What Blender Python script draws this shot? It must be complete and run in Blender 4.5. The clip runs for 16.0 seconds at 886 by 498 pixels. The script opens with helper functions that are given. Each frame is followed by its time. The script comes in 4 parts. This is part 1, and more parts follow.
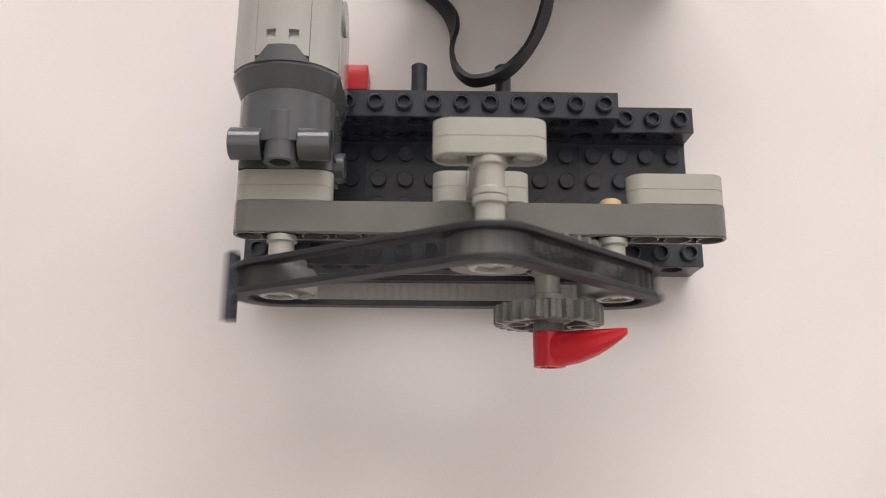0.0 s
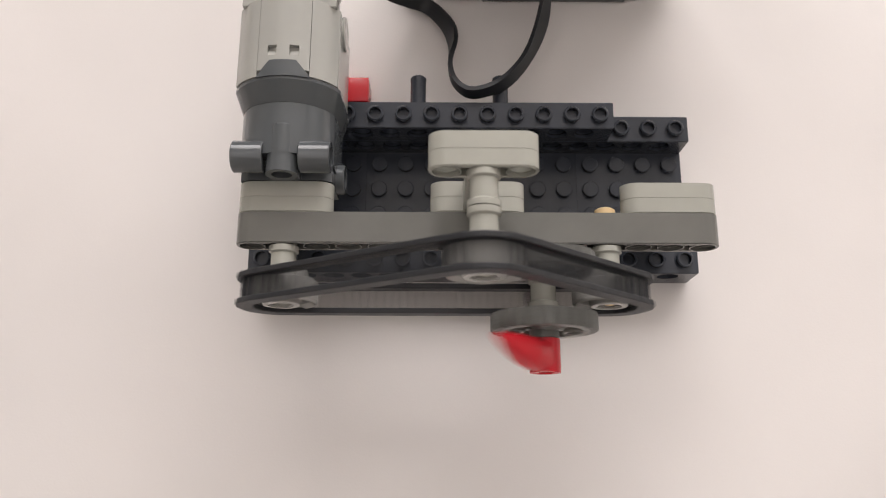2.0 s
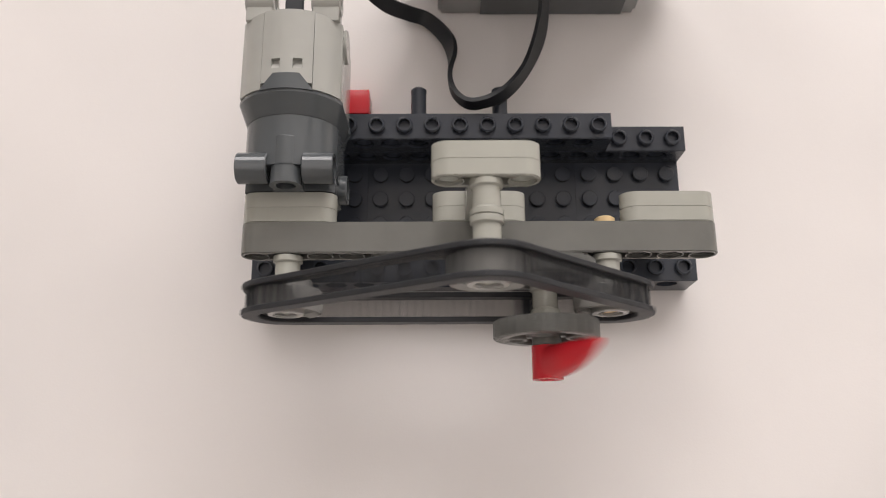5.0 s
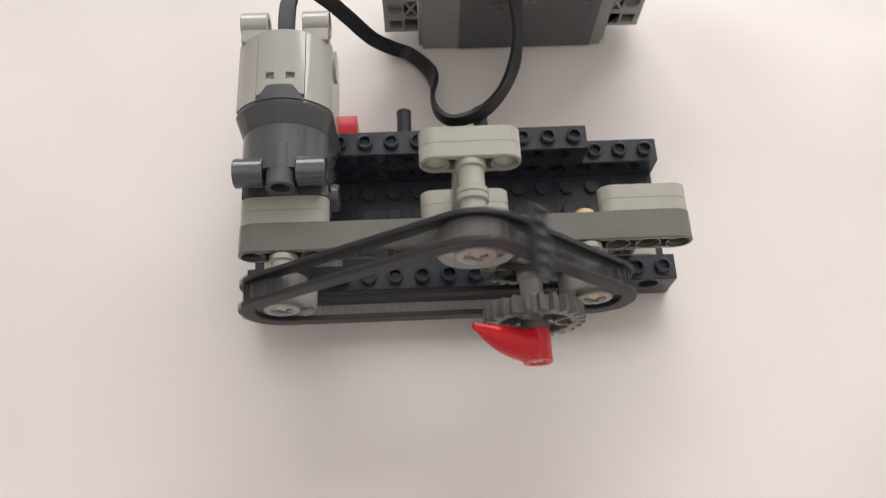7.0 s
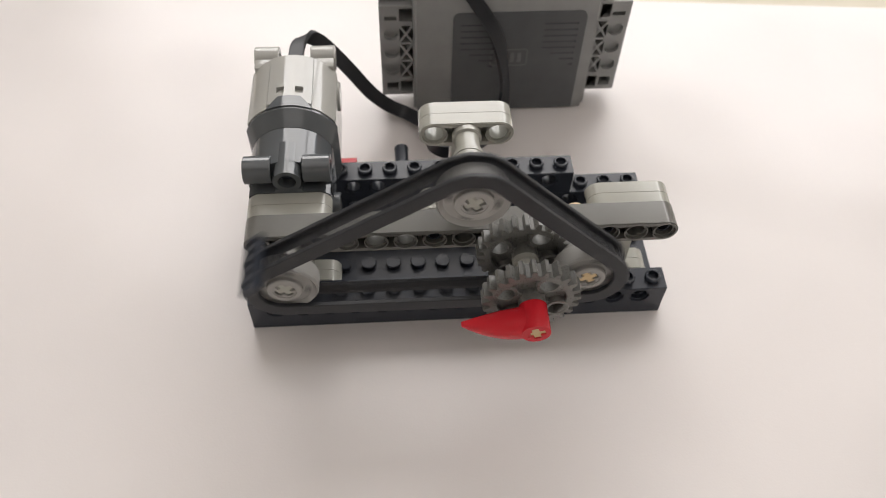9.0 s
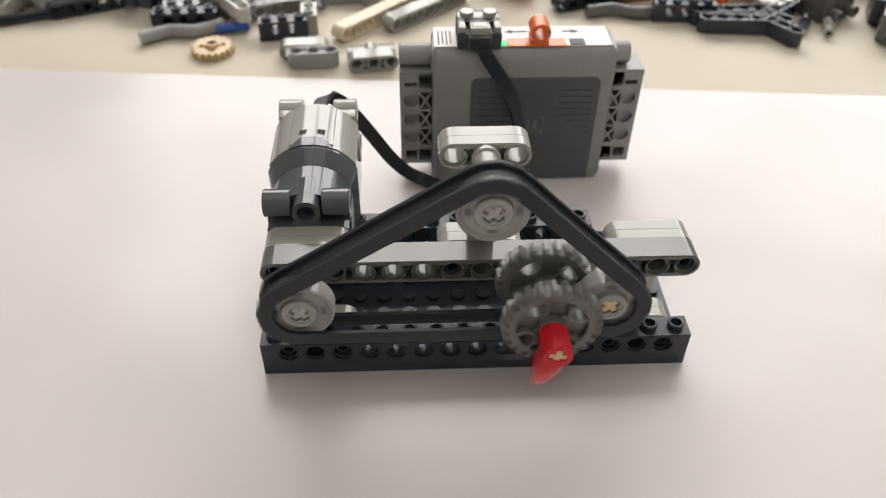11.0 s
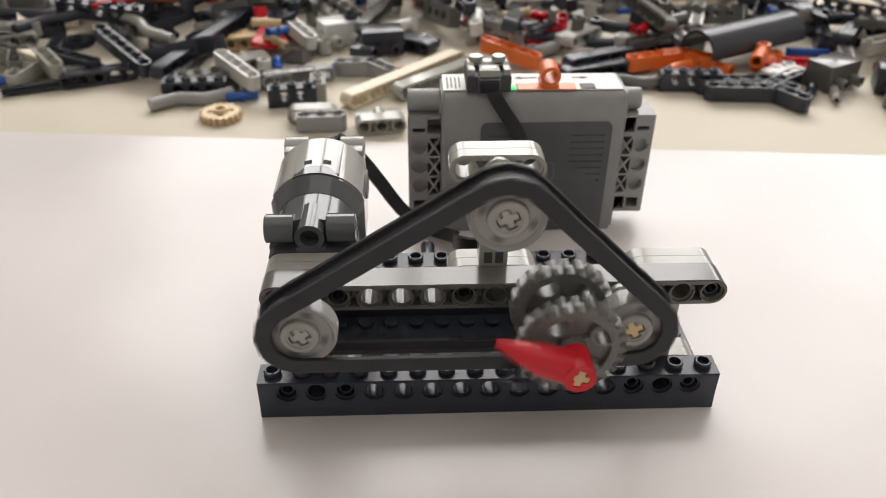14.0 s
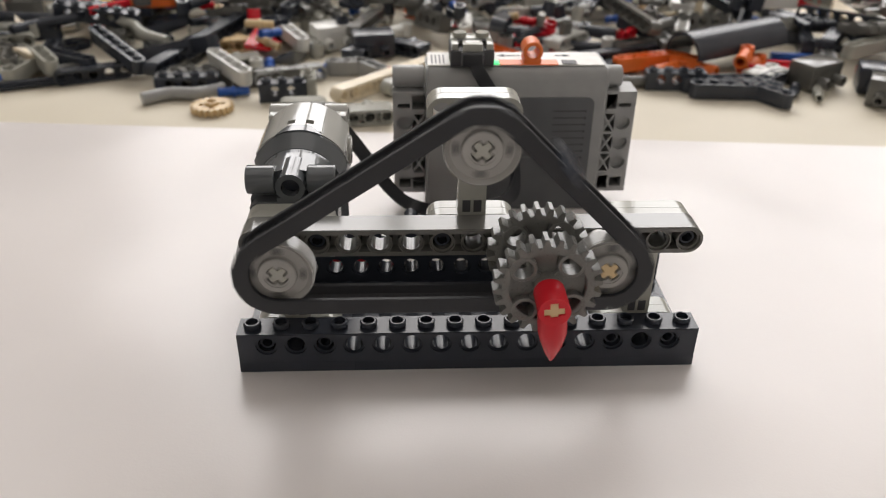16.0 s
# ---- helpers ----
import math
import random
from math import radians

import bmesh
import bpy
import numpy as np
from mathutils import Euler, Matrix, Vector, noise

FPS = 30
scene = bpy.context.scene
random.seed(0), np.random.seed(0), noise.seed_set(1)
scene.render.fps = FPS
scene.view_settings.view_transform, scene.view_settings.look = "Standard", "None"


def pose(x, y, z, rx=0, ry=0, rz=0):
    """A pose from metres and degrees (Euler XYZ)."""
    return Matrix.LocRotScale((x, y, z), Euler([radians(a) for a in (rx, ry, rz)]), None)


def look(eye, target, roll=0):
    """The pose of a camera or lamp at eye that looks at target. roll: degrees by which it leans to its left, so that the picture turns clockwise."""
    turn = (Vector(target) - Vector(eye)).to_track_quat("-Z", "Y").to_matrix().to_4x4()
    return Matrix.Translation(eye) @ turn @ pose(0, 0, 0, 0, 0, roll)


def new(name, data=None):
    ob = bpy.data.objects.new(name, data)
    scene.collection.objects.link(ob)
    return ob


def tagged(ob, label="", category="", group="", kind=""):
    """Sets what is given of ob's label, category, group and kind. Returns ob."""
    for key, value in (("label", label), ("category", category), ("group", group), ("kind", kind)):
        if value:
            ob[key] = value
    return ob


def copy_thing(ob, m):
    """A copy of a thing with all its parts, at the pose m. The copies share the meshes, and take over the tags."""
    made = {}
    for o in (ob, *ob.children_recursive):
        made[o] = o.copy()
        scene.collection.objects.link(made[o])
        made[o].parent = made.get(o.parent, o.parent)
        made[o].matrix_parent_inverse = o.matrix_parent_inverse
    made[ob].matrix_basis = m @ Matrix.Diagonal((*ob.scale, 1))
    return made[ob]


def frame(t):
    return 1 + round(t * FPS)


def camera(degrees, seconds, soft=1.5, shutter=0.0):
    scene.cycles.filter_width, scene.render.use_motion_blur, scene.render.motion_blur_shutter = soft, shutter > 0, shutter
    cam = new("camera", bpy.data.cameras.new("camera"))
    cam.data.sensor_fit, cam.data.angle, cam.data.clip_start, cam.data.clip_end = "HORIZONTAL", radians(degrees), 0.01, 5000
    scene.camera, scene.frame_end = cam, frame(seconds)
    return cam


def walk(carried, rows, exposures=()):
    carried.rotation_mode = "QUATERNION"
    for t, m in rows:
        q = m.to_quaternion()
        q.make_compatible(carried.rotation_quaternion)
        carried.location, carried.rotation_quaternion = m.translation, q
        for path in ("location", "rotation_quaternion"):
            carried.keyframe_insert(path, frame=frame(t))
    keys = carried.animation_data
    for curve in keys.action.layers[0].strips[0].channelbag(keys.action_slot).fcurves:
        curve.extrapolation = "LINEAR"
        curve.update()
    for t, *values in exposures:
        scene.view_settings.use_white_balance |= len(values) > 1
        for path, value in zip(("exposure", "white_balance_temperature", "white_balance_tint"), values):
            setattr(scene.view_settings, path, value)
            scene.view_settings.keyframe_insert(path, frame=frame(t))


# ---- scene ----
cam = camera(58.13, 16.0, soft=1.0, shutter=0.42)
cam.data.dof.use_dof, cam.data.dof.focus_distance, cam.data.dof.aperture_fstop = True, 0.208, 18.0
PATH = [
    (0, (0.05266, -0.05032, 0.22822), (0.0643, 0.1964, -0.7408), 3.22),
    (0.5, (0.05235, -0.05040, 0.22886), (0.0626, 0.1978, -0.7398), 2.78),
    (1, (0.05369, -0.05061, 0.22986), (0.0590, 0.2017, -0.7378), 1.61),
    (1.5, (0.05385, -0.05147, 0.23097), (0.0576, 0.2048, -0.7356), 1.08),
    (2, (0.05555, -0.05046, 0.23298), (0.0550, 0.2020, -0.7346), 0.11),
    (2.5, (0.05463, -0.05116, 0.23251), (0.0595, 0.2057, -0.7339), 1.18),
    (3, (0.05489, -0.05033, 0.23177), (0.0562, 0.2077, -0.7344), 0.37),
    (3.5, (0.05465, -0.05111, 0.23190), (0.0592, 0.2095, -0.7335), 0.94),
    (4, (0.05463, -0.05131, 0.23258), (0.0592, 0.2099, -0.7327), 0.97),
    (6.5, (0.05225, -0.05953, 0.23757), (0.0650, 0.2749, -0.7047), 0.49),
    (7, (0.05228, -0.07941, 0.23523), (0.0781, 0.3017, -0.6889), 1.47),
    (7.5, (0.05024, -0.09706, 0.23222), (0.0887, 0.3380, -0.6673), 2.08),
    (8, (0.04655, -0.11050, 0.22853), (0.0971, 0.3831, -0.6397), 2.54),
    (10.5, (0.04716, -0.15182, 0.19417), (0.0948, 0.5576, -0.5090), 1.31),
    (11, (0.04448, -0.15475, 0.19124), (0.0861, 0.5826, -0.4829), 0.99),
    (11.5, (0.04419, -0.15679, 0.18714), (0.0806, 0.6058, -0.4587), 0.74),
    (12, (0.04221, -0.15642, 0.17865), (0.0780, 0.6263, -0.4427), 0.65),
    (12.5, (0.04292, -0.15639, 0.17310), (0.0770, 0.6425, -0.4275), 0.45),
    (13, (0.04347, -0.15697, 0.16815), (0.0785, 0.6537, -0.4163), 0.41),
    (13.5, (0.04300, -0.15776, 0.16659), (0.0793, 0.6611, -0.4063), 0.48),
    (14, (0.04320, -0.16027, 0.16527), (0.0808, 0.6661, -0.3966), 0.56),
    (14.5, (0.04287, -0.16444, 0.15883), (0.0837, 0.6692, -0.3919), 0.74),
    (15, (0.04205, -0.16933, 0.15334), (0.0848, 0.6715, -0.3863), 0.88),
    (15.5, (0.04328, -0.17244, 0.14811), (0.0849, 0.6748, -0.3814), 0.84),
    (16, (0.04786, -0.17522, 0.14594), (0.0885, 0.6792, -0.3721), 0.80),
]
walk(cam, [(t, look(eye, target, roll)) for t, eye, target, roll in PATH],
     exposures=[(0, 0.0, 6600, 12.5), (4, 0.0, 6600, 12.5), (8, 0.0, 6500, 10), (10.5, -0.14, 6500, 10), (13.5, -0.12, 6500, 10), (16, -0.24, 6500, 10)])

# ---- light: a cloudy day through a wide window behind the table, plus added fill ----
world = bpy.data.worlds.new("world")
scene.world = world
world.use_nodes = True
sky = world.node_tree.nodes.new("ShaderNodeTexSky")
sky.sky_type, sky.sun_disc = "NISHITA", False
sky.sun_elevation, sky.sun_rotation = radians(40), radians(0)
world.node_tree.links.new(sky.outputs[0], world.node_tree.nodes["Background"].inputs[0])
world.node_tree.nodes["Background"].inputs[1].default_value = 0.08


def area_lamp(name, place, target, width, height, watts, colour):
    lamp = bpy.data.lights.new(name, "AREA")
    lamp.shape, lamp.size, lamp.size_y, lamp.energy, lamp.color = "RECTANGLE", width, height, watts, colour
    ob = new(name, lamp)
    ob.matrix_world = look(place, target)
    return ob


area_lamp("window_light", (0.45, 1.40, 0.98), (0.45, 0.0, 0.55), 1.94, 0.98, 40, (1.0, 0.965, 0.94))
# Fill from above to lift the dark faces; no such lamp is known.
area_lamp("ceiling_light", (0.1, -0.2, 1.62), (0.1, -0.2, 0.0), 1.2, 1.2, 3.8, (1.0, 0.95, 0.935))


# ---- materials ----
def plastic(name, colour, rough=0.32, vary=0.12, bump=0.02, metal=0.0, scale=900.0, spec=0.5):
    """Moulded plastic: slight mottling, scuffs in the gloss, and fine relief. scale is per metre."""
    m = bpy.data.materials.new(name)
    m.use_nodes = True
    nodes, links = m.node_tree.nodes, m.node_tree.links
    b = nodes["Principled BSDF"]
    b.inputs["Metallic"].default_value, b.inputs["Specular IOR Level"].default_value = metal, spec
    tc = nodes.new("ShaderNodeTexCoord")
    big, fine = nodes.new("ShaderNodeTexNoise"), nodes.new("ShaderNodeTexNoise")
    big.inputs["Scale"].default_value, big.inputs["Detail"].default_value = scale * 0.12, 4
    fine.inputs["Scale"].default_value, fine.inputs["Detail"].default_value = scale * 2.2, 3
    for n in (big, fine):
        links.new(tc.outputs["Object"], n.inputs["Vector"])
    info = nodes.new("ShaderNodeObjectInfo")
    add = nodes.new("ShaderNodeMath")
    add.operation = "MULTIPLY_ADD"
    links.new(info.outputs["Random"], add.inputs[0])
    add.inputs[1].default_value = 0.35
    links.new(big.outputs["Fac"], add.inputs[2])
    ramp = nodes.new("ShaderNodeValToRGB")
    lo, hi = [c * (1 - vary) for c in colour], [min(1, c * (1 + vary)) for c in colour]
    ramp.color_ramp.elements[0].position, ramp.color_ramp.elements[0].color = 0.3, (*lo, 1)
    ramp.color_ramp.elements[1].position, ramp.color_ramp.elements[1].color = 0.95, (*hi, 1)
    links.new(add.outputs[0], ramp.inputs[0])
    links.new(ramp.outputs[0], b.inputs["Base Color"])
    rr = nodes.new("ShaderNodeMapRange")
    rr.inputs["To Min"].default_value, rr.inputs["To Max"].default_value = rough * 0.88, rough * 1.14
    links.new(fine.outputs["Fac"], rr.inputs["Value"])
    links.new(rr.outputs[0], b.inputs["Roughness"])
    bp = nodes.new("ShaderNodeBump")
    bp.inputs["Strength"].default_value, bp.inputs["Distance"].default_value = bump * 2, 0.00004
    links.new(fine.outputs["Fac"], bp.inputs["Height"])
    links.new(bp.outputs[0], b.inputs["Normal"])
    return m


BLACK = plastic("black_plastic", (0.033, 0.038, 0.049), 0.25, spec=0.38)
RUBBER = plastic("black_rubber", (0.0145, 0.016, 0.0195), 0.5, 0.2, 0.05)
DARK = plastic("dark_grey_plastic", (0.128, 0.127, 0.117), 0.15)
GEAR = plastic("gear_grey_plastic", (0.158, 0.158, 0.148), 0.28, 0.05)
MDARK = plastic("motor_dark_plastic", (0.086, 0.094, 0.1), 0.1, 0.05)
LIGHT = plastic("light_grey_plastic", (0.365, 0.365, 0.325), 0.13, 0.06)
MLIGHT = plastic("motor_light_plastic", (0.375, 0.375, 0.35), 0.1, 0.05)
BOXGREY = plastic("battery_box_grey_plastic", (0.30, 0.305, 0.30), 0.35)
PANEL = plastic("panel_dark_plastic", (0.11, 0.115, 0.12), 0.4)
WHITE = plastic("white_plastic", (0.62, 0.62, 0.59), 0.3)
WHEEL = plastic("wheel_grey_plastic", (0.31, 0.305, 0.29), 0.16)
RED = plastic("red_plastic", (0.60, 0.016, 0.028), 0.24, 0.05, 0.01, spec=0.36)
DRED = plastic("dark_red_plastic", (0.35, 0.015, 0.03), 0.3)
TAN = plastic("tan_plastic", (0.62, 0.46, 0.25), 0.35)
CREAM = plastic("cream_plastic", (0.75, 0.66, 0.5), 0.35)
ORANGE = plastic("orange_plastic", (0.80, 0.17, 0.03), 0.3)
BLUE = plastic("blue_plastic", (0.02, 0.10, 0.42), 0.3)
YELLOW = plastic("yellow_plastic", (0.75, 0.42, 0.03), 0.3)
# Print and plug body; also stands in for shade in slots, holes and grooves.
PRINT_AND_SHADE = plastic("print_grey", (0.05, 0.05, 0.055), 0.5)
PRINTLIGHT = plastic("print_light_grey", (0.17, 0.172, 0.172), 0.5)
STICKER = plastic("white_label", (0.72, 0.71, 0.68), 0.35)
WALL = plastic("wall_paint", (0.72, 0.70, 0.68), 0.7, 0.05, 0.02, 0, 20)
FLOORMAT = plastic("floor_boards", (0.28, 0.2, 0.13), 0.5, 0.25, 0.02, 0, 15)


def sheet_material(name, colour, rough, stains, weave):
    """Paper or cloth lying on the table: faint stains, soft creases and a fibre relief."""
    m = bpy.data.materials.new(name)
    m.use_nodes = True
    nodes, links = m.node_tree.nodes, m.node_tree.links
    b = nodes["Principled BSDF"]
    tc = nodes.new("ShaderNodeTexCoord")
    cloud, mid, fine = (nodes.new("ShaderNodeTexNoise") for _ in range(3))
    swell = nodes.new("ShaderNodeTexNoise")
    for n, s, d in ((cloud, 9, 3), (mid, 45, 4), (fine, weave, 2), (swell, 7, 1.5)):
        n.inputs["Scale"].default_value, n.inputs["Detail"].default_value = s, d
        links.new(tc.outputs["Object"], n.inputs["Vector"])
    ramp = nodes.new("ShaderNodeValToRGB")
    ramp.color_ramp.elements[0].position, ramp.color_ramp.elements[0].color = 0.3, (*stains, 1)
    ramp.color_ramp.elements[1].position, ramp.color_ramp.elements[1].color = 0.62, (*colour, 1)
    links.new(cloud.outputs["Fac"], ramp.inputs[0])
    links.new(ramp.outputs[0], b.inputs["Base Color"])
    b.inputs["Roughness"].default_value = rough
    b.inputs["Specular IOR Level"].default_value = 0.36
    mix = nodes.new("ShaderNodeMath")
    mix.operation = "MULTIPLY_ADD"
    mix.inputs[1].default_value = 0.15
    links.new(fine.outputs["Fac"], mix.inputs[0])
    links.new(mid.outputs["Fac"], mix.inputs[2])
    bp = nodes.new("ShaderNodeBump")
    bp.inputs["Strength"].default_value, bp.inputs["Distance"].default_value = 0.25, 0.0006
    links.new(mix.outputs[0], bp.inputs["Height"])
    wave = nodes.new("ShaderNodeBump")
    wave.inputs["Strength"].default_value, wave.inputs["Distance"].default_value = 1.0, 0.010
    links.new(swell.outputs["Fac"], wave.inputs["Height"])
    links.new(wave.outputs[0], bp.inputs["Normal"])
    links.new(bp.outputs[0], b.inputs["Normal"])
    return m


PAPER = sheet_material("white_paper", (0.735, 0.70, 0.682), 0.3, (0.685, 0.655, 0.64), 1500)
CLOTH = sheet_material("cream_cloth", (0.66, 0.61, 0.50), 0.6, (0.60, 0.55, 0.44), 1800)
GREEN = bpy.data.materials.new("green_light")
GREEN.use_nodes = True
GREEN.node_tree.nodes["Principled BSDF"].inputs["Base Color"].default_value = (0.05, 0.5, 0.15, 1)
GREEN.node_tree.nodes["Principled BSDF"].inputs["Emission Color"].default_value = (0.1, 1.0, 0.3, 1)
GREEN.node_tree.nodes["Principled BSDF"].inputs["Emission Strength"].default_value = 1.2


# ---- mesh helpers: all lengths below are in millimetres ----
def mesh_of(bm, name, material, smooth=40):
    bmesh.ops.remove_doubles(bm, verts=bm.verts, dist=0.0005)
    bmesh.ops.recalc_face_normals(bm, faces=bm.faces)
    for f in bm.faces:
        f.smooth = True
    for e in bm.edges:
        if len(e.link_faces) != 2 or e.calc_face_angle(0) > radians(smooth):
            e.smooth = False
    bmesh.ops.scale(bm, vec=(0.001, 0.001, 0.001), verts=bm.verts)
    me = bpy.data.meshes.new(name)
    bm.to_mesh(me)
    bm.free()
    me.materials.append(material)
    return me


def part(name, bm, material, parent, label="", smooth=40):
    """Links a bmesh as one mesh object under a thing or a part."""
    ob = new(name, mesh_of(bm, name, material, smooth))
    ob.parent = parent
    return tagged(ob, label)


def again(ob, parent, x=0, y=0, z=0, m=None):
    """A part on the same mesh as ob, moved by x, y, z millimetres."""
    o = new(ob.name.split(".")[0], ob.data)
    o.parent = parent
    o.matrix_basis = m or Matrix.Translation((x / 1000, y / 1000, z / 1000))
    return o


def thing(name, label, category, x=0, y=0, z=0, group="", kind=""):
    ob = new(name)
    ob.empty_display_size = 0.005
    ob.matrix_basis = Matrix.Translation((x / 1000, y / 1000, z / 1000))
    return tagged(ob, label, category, group, kind)


def box(bm, x0, x1, y0, y1, z0, z1, bevel=0.25, seg=2):
    b2 = bmesh.new()
    bmesh.ops.create_cube(b2, size=1)
    for v in b2.verts:
        v.co = Vector((x0 + (v.co.x + 0.5) * (x1 - x0), y0 + (v.co.y + 0.5) * (y1 - y0), z0 + (v.co.z + 0.5) * (z1 - z0)))
    if bevel:
        bmesh.ops.bevel(b2, geom=b2.edges[:], offset=bevel, segments=seg, affect="EDGES", profile=0.5)
    merge(bm, b2)


def merge(bm, b2, m=None):
    me = bpy.data.meshes.new("tmp")
    if m is not None:
        b2.transform(m)
    b2.to_mesh(me)
    b2.free()
    bm.from_mesh(me)
    bpy.data.meshes.remove(me)


def axis_matrix(axis, place):
    turn = {"x": Euler((0, radians(90), 0)), "y": Euler((radians(90), 0, 0)), "z": Euler((0, 0, 0))}[axis].to_matrix().to_4x4()
    return Matrix.Translation(place) @ turn


def lathe(bm, profile, place=(0, 0, 0), axis="z", seg=24, closed=False):
    """Turns (radius, along) pairs about an axis; 'along' runs with +x, +z, or towards -y."""
    m = axis_matrix(axis, place)
    rings = [[bm.verts.new(m @ Vector((r * math.cos(6.2831853 * i / seg), r * math.sin(6.2831853 * i / seg), h))) for i in range(seg)]
             if r > 0 else [bm.verts.new(m @ Vector((0, 0, h)))] for r, h in profile]
    pairs = list(zip(rings, rings[1:])) + ([(rings[-1], rings[0])] if closed else [])
    for a, b in pairs:
        for i in range(seg):
            j = (i + 1) % seg
            q = [a[i % len(a)], a[j % len(a)], b[j % len(b)], b[i % len(b)]]
            q = [v for n, v in enumerate(q) if v not in q[:n]]
            if len(q) > 2:
                bm.faces.new(q)


def cyl(bm, place, axis, r, h, seg=20, bevel=0.2):
    lathe(bm, [(0, 0), (r - bevel, 0), (r, bevel), (r, h - bevel), (r - bevel, h), (0, h)], place, axis, seg)


def tube(bm, place, axis, r, ri, h, seg=20, bevel=0.15):
    lathe(bm, [(ri, 0), (r - bevel, 0), (r, bevel), (r, h - bevel), (r - bevel, h), (ri, h)], place, axis, seg, closed=True)


def circle(x, z, r, seg=18, start=0.0):
    return [(x + r * math.cos(start + 6.2831853 * i / seg), z + r * math.sin(start + 6.2831853 * i / seg)) for i in range(seg)]


def slab(bm, outer, holes, y0, y1):
    """A plate in the xz plane from y0 to y1 with holes right through it."""
    rings = [list(pts) for pts in (outer, *holes)]
    flat = [v for ring in rings for v in ring]
    want = len(flat) + 2 * len(holes) - 2
    tris = []
    # the fill is done on slightly turned outlines, as it stumbles over level ones
    for turn in (0.0, 0.37, 1.03, 2.11, 0.71, 1.57, 2.9):
        b2 = bmesh.new()
        c, s = math.cos(turn), math.sin(turn)
        vs = [b2.verts.new((x * c - z * s, 0, x * s + z * c)) for x, z in flat]
        b2.verts.index_update()
        k = 0
        for ring in rings:
            for i in range(len(ring)):
                b2.edges.new((vs[k + i], vs[k + (i + 1) % len(ring)]))
            k += len(ring)
        bmesh.ops.triangle_fill(b2, use_beauty=True, use_dissolve=False, edges=b2.edges[:], normal=(0, -1, 0))
        found = [tuple(v.index for v in f.verts) for f in b2.faces]
        b2.free()
        if len(found) > len(tris):
            tris = found
        if len(tris) >= want:
            break
    b2 = bmesh.new()
    front = [b2.verts.new((x, y0, z)) for x, z in flat]
    back = [b2.verts.new((x, y1, z)) for x, z in flat]
    for t in tris:
        b2.faces.new([front[i] for i in t])
        b2.faces.new([back[i] for i in reversed(t)])
    k = 0
    for ring in rings:
        for i in range(len(ring)):
            a, b = k + i, k + (i + 1) % len(ring)
            b2.faces.new((front[a], front[b], back[b], back[a]))
        k += len(ring)
    bmesh.ops.recalc_face_normals(b2, faces=b2.faces)
    merge(bm, b2)


def stadium(x0, x1, z, r, seg=10):
    """Outline of a beam whose end holes stand at x0 and x1."""
    return ([(x1 + r * math.sin(math.pi * i / seg), z - r * math.cos(math.pi * i / seg)) for i in range(seg + 1)]
            + [(x0 - r * math.sin(math.pi * i / seg), z + r * math.cos(math.pi * i / seg)) for i in range(seg + 1)])


def bow_tie(x, z):
    """The hollow between two neighbouring holes of a beam; x is midway."""
    arc = [radians(a) for a in (-48, -24, 0, 24, 48)]
    left = [(x - 4 + 3.36 * math.cos(a), z + 3.36 * math.sin(a)) for a in arc]
    right = [(x + 4 - 3.36 * math.cos(a), z + 3.36 * math.sin(a)) for a in reversed(arc)]
    return left + right


def beam_mesh(bm, count, x, y, z, depth=7.9, seam=False):
    """A round-ended perforated beam; first hole at x, front face at y."""
    xs = [x + 8 * i for i in range(count)]
    outline = stadium(xs[0], xs[-1], z, 3.85)
    inner = stadium(xs[0], xs[-1], z, 3.6)
    wide = [circle(h, z, 3.05) for h in xs] + [bow_tie(h + 4, z) for h in xs[:-1]]
    slab(bm, inner, wide, y, y + 0.25)
    slab(bm, outline, wide, y + 0.25, y + 0.9)
    mid = [circle(h, z, 2.42) for h in xs]
    deep = mid + [bow_tie(h + 4, z) for h in xs[:-1]]
    slab(bm, outline, deep, y + 0.9, y + 3.5)
    slab(bm, outline, mid, y + 3.5, y + depth / 2 - 0.07)
    if seam:
        slab(bm, stadium(xs[0], xs[-1], z, 3.7), mid, y + depth / 2 - 0.07, y + depth / 2 + 0.07)
        slab(bm, outline, mid, y + depth / 2 + 0.07, y + depth - 0.9)
    else:
        slab(bm, outline, mid, y + depth / 2 - 0.07, y + depth - 0.9)
    slab(bm, outline, wide, y + depth - 0.9, y + depth)


def cross(r, w, x=0.0, z=0.0, turn=0.0):
    """Outline of a cross axle."""
    pts = [(w, r), (w, w), (r, w), (r, -w), (w, -w), (w, -r), (-w, -r), (-w, -w), (-r, -w), (-r, w), (-w, w), (-w, r)]
    c, s = math.cos(turn), math.sin(turn)
    return [(x + a * c - b * s, z + a * s + b * c) for a, b in pts]


def gear_outline(teeth, root, tip):
    pts = []
    for i in range(teeth):
        a = 6.2831853 * i / teeth
        p = 6.2831853 / teeth
        for f, r in ((-0.32, root), (-0.15, tip), (0.15, tip), (0.32, root)):
            pts.append((r * math.cos(a + f * p), r * math.sin(a + f * p)))
    return pts


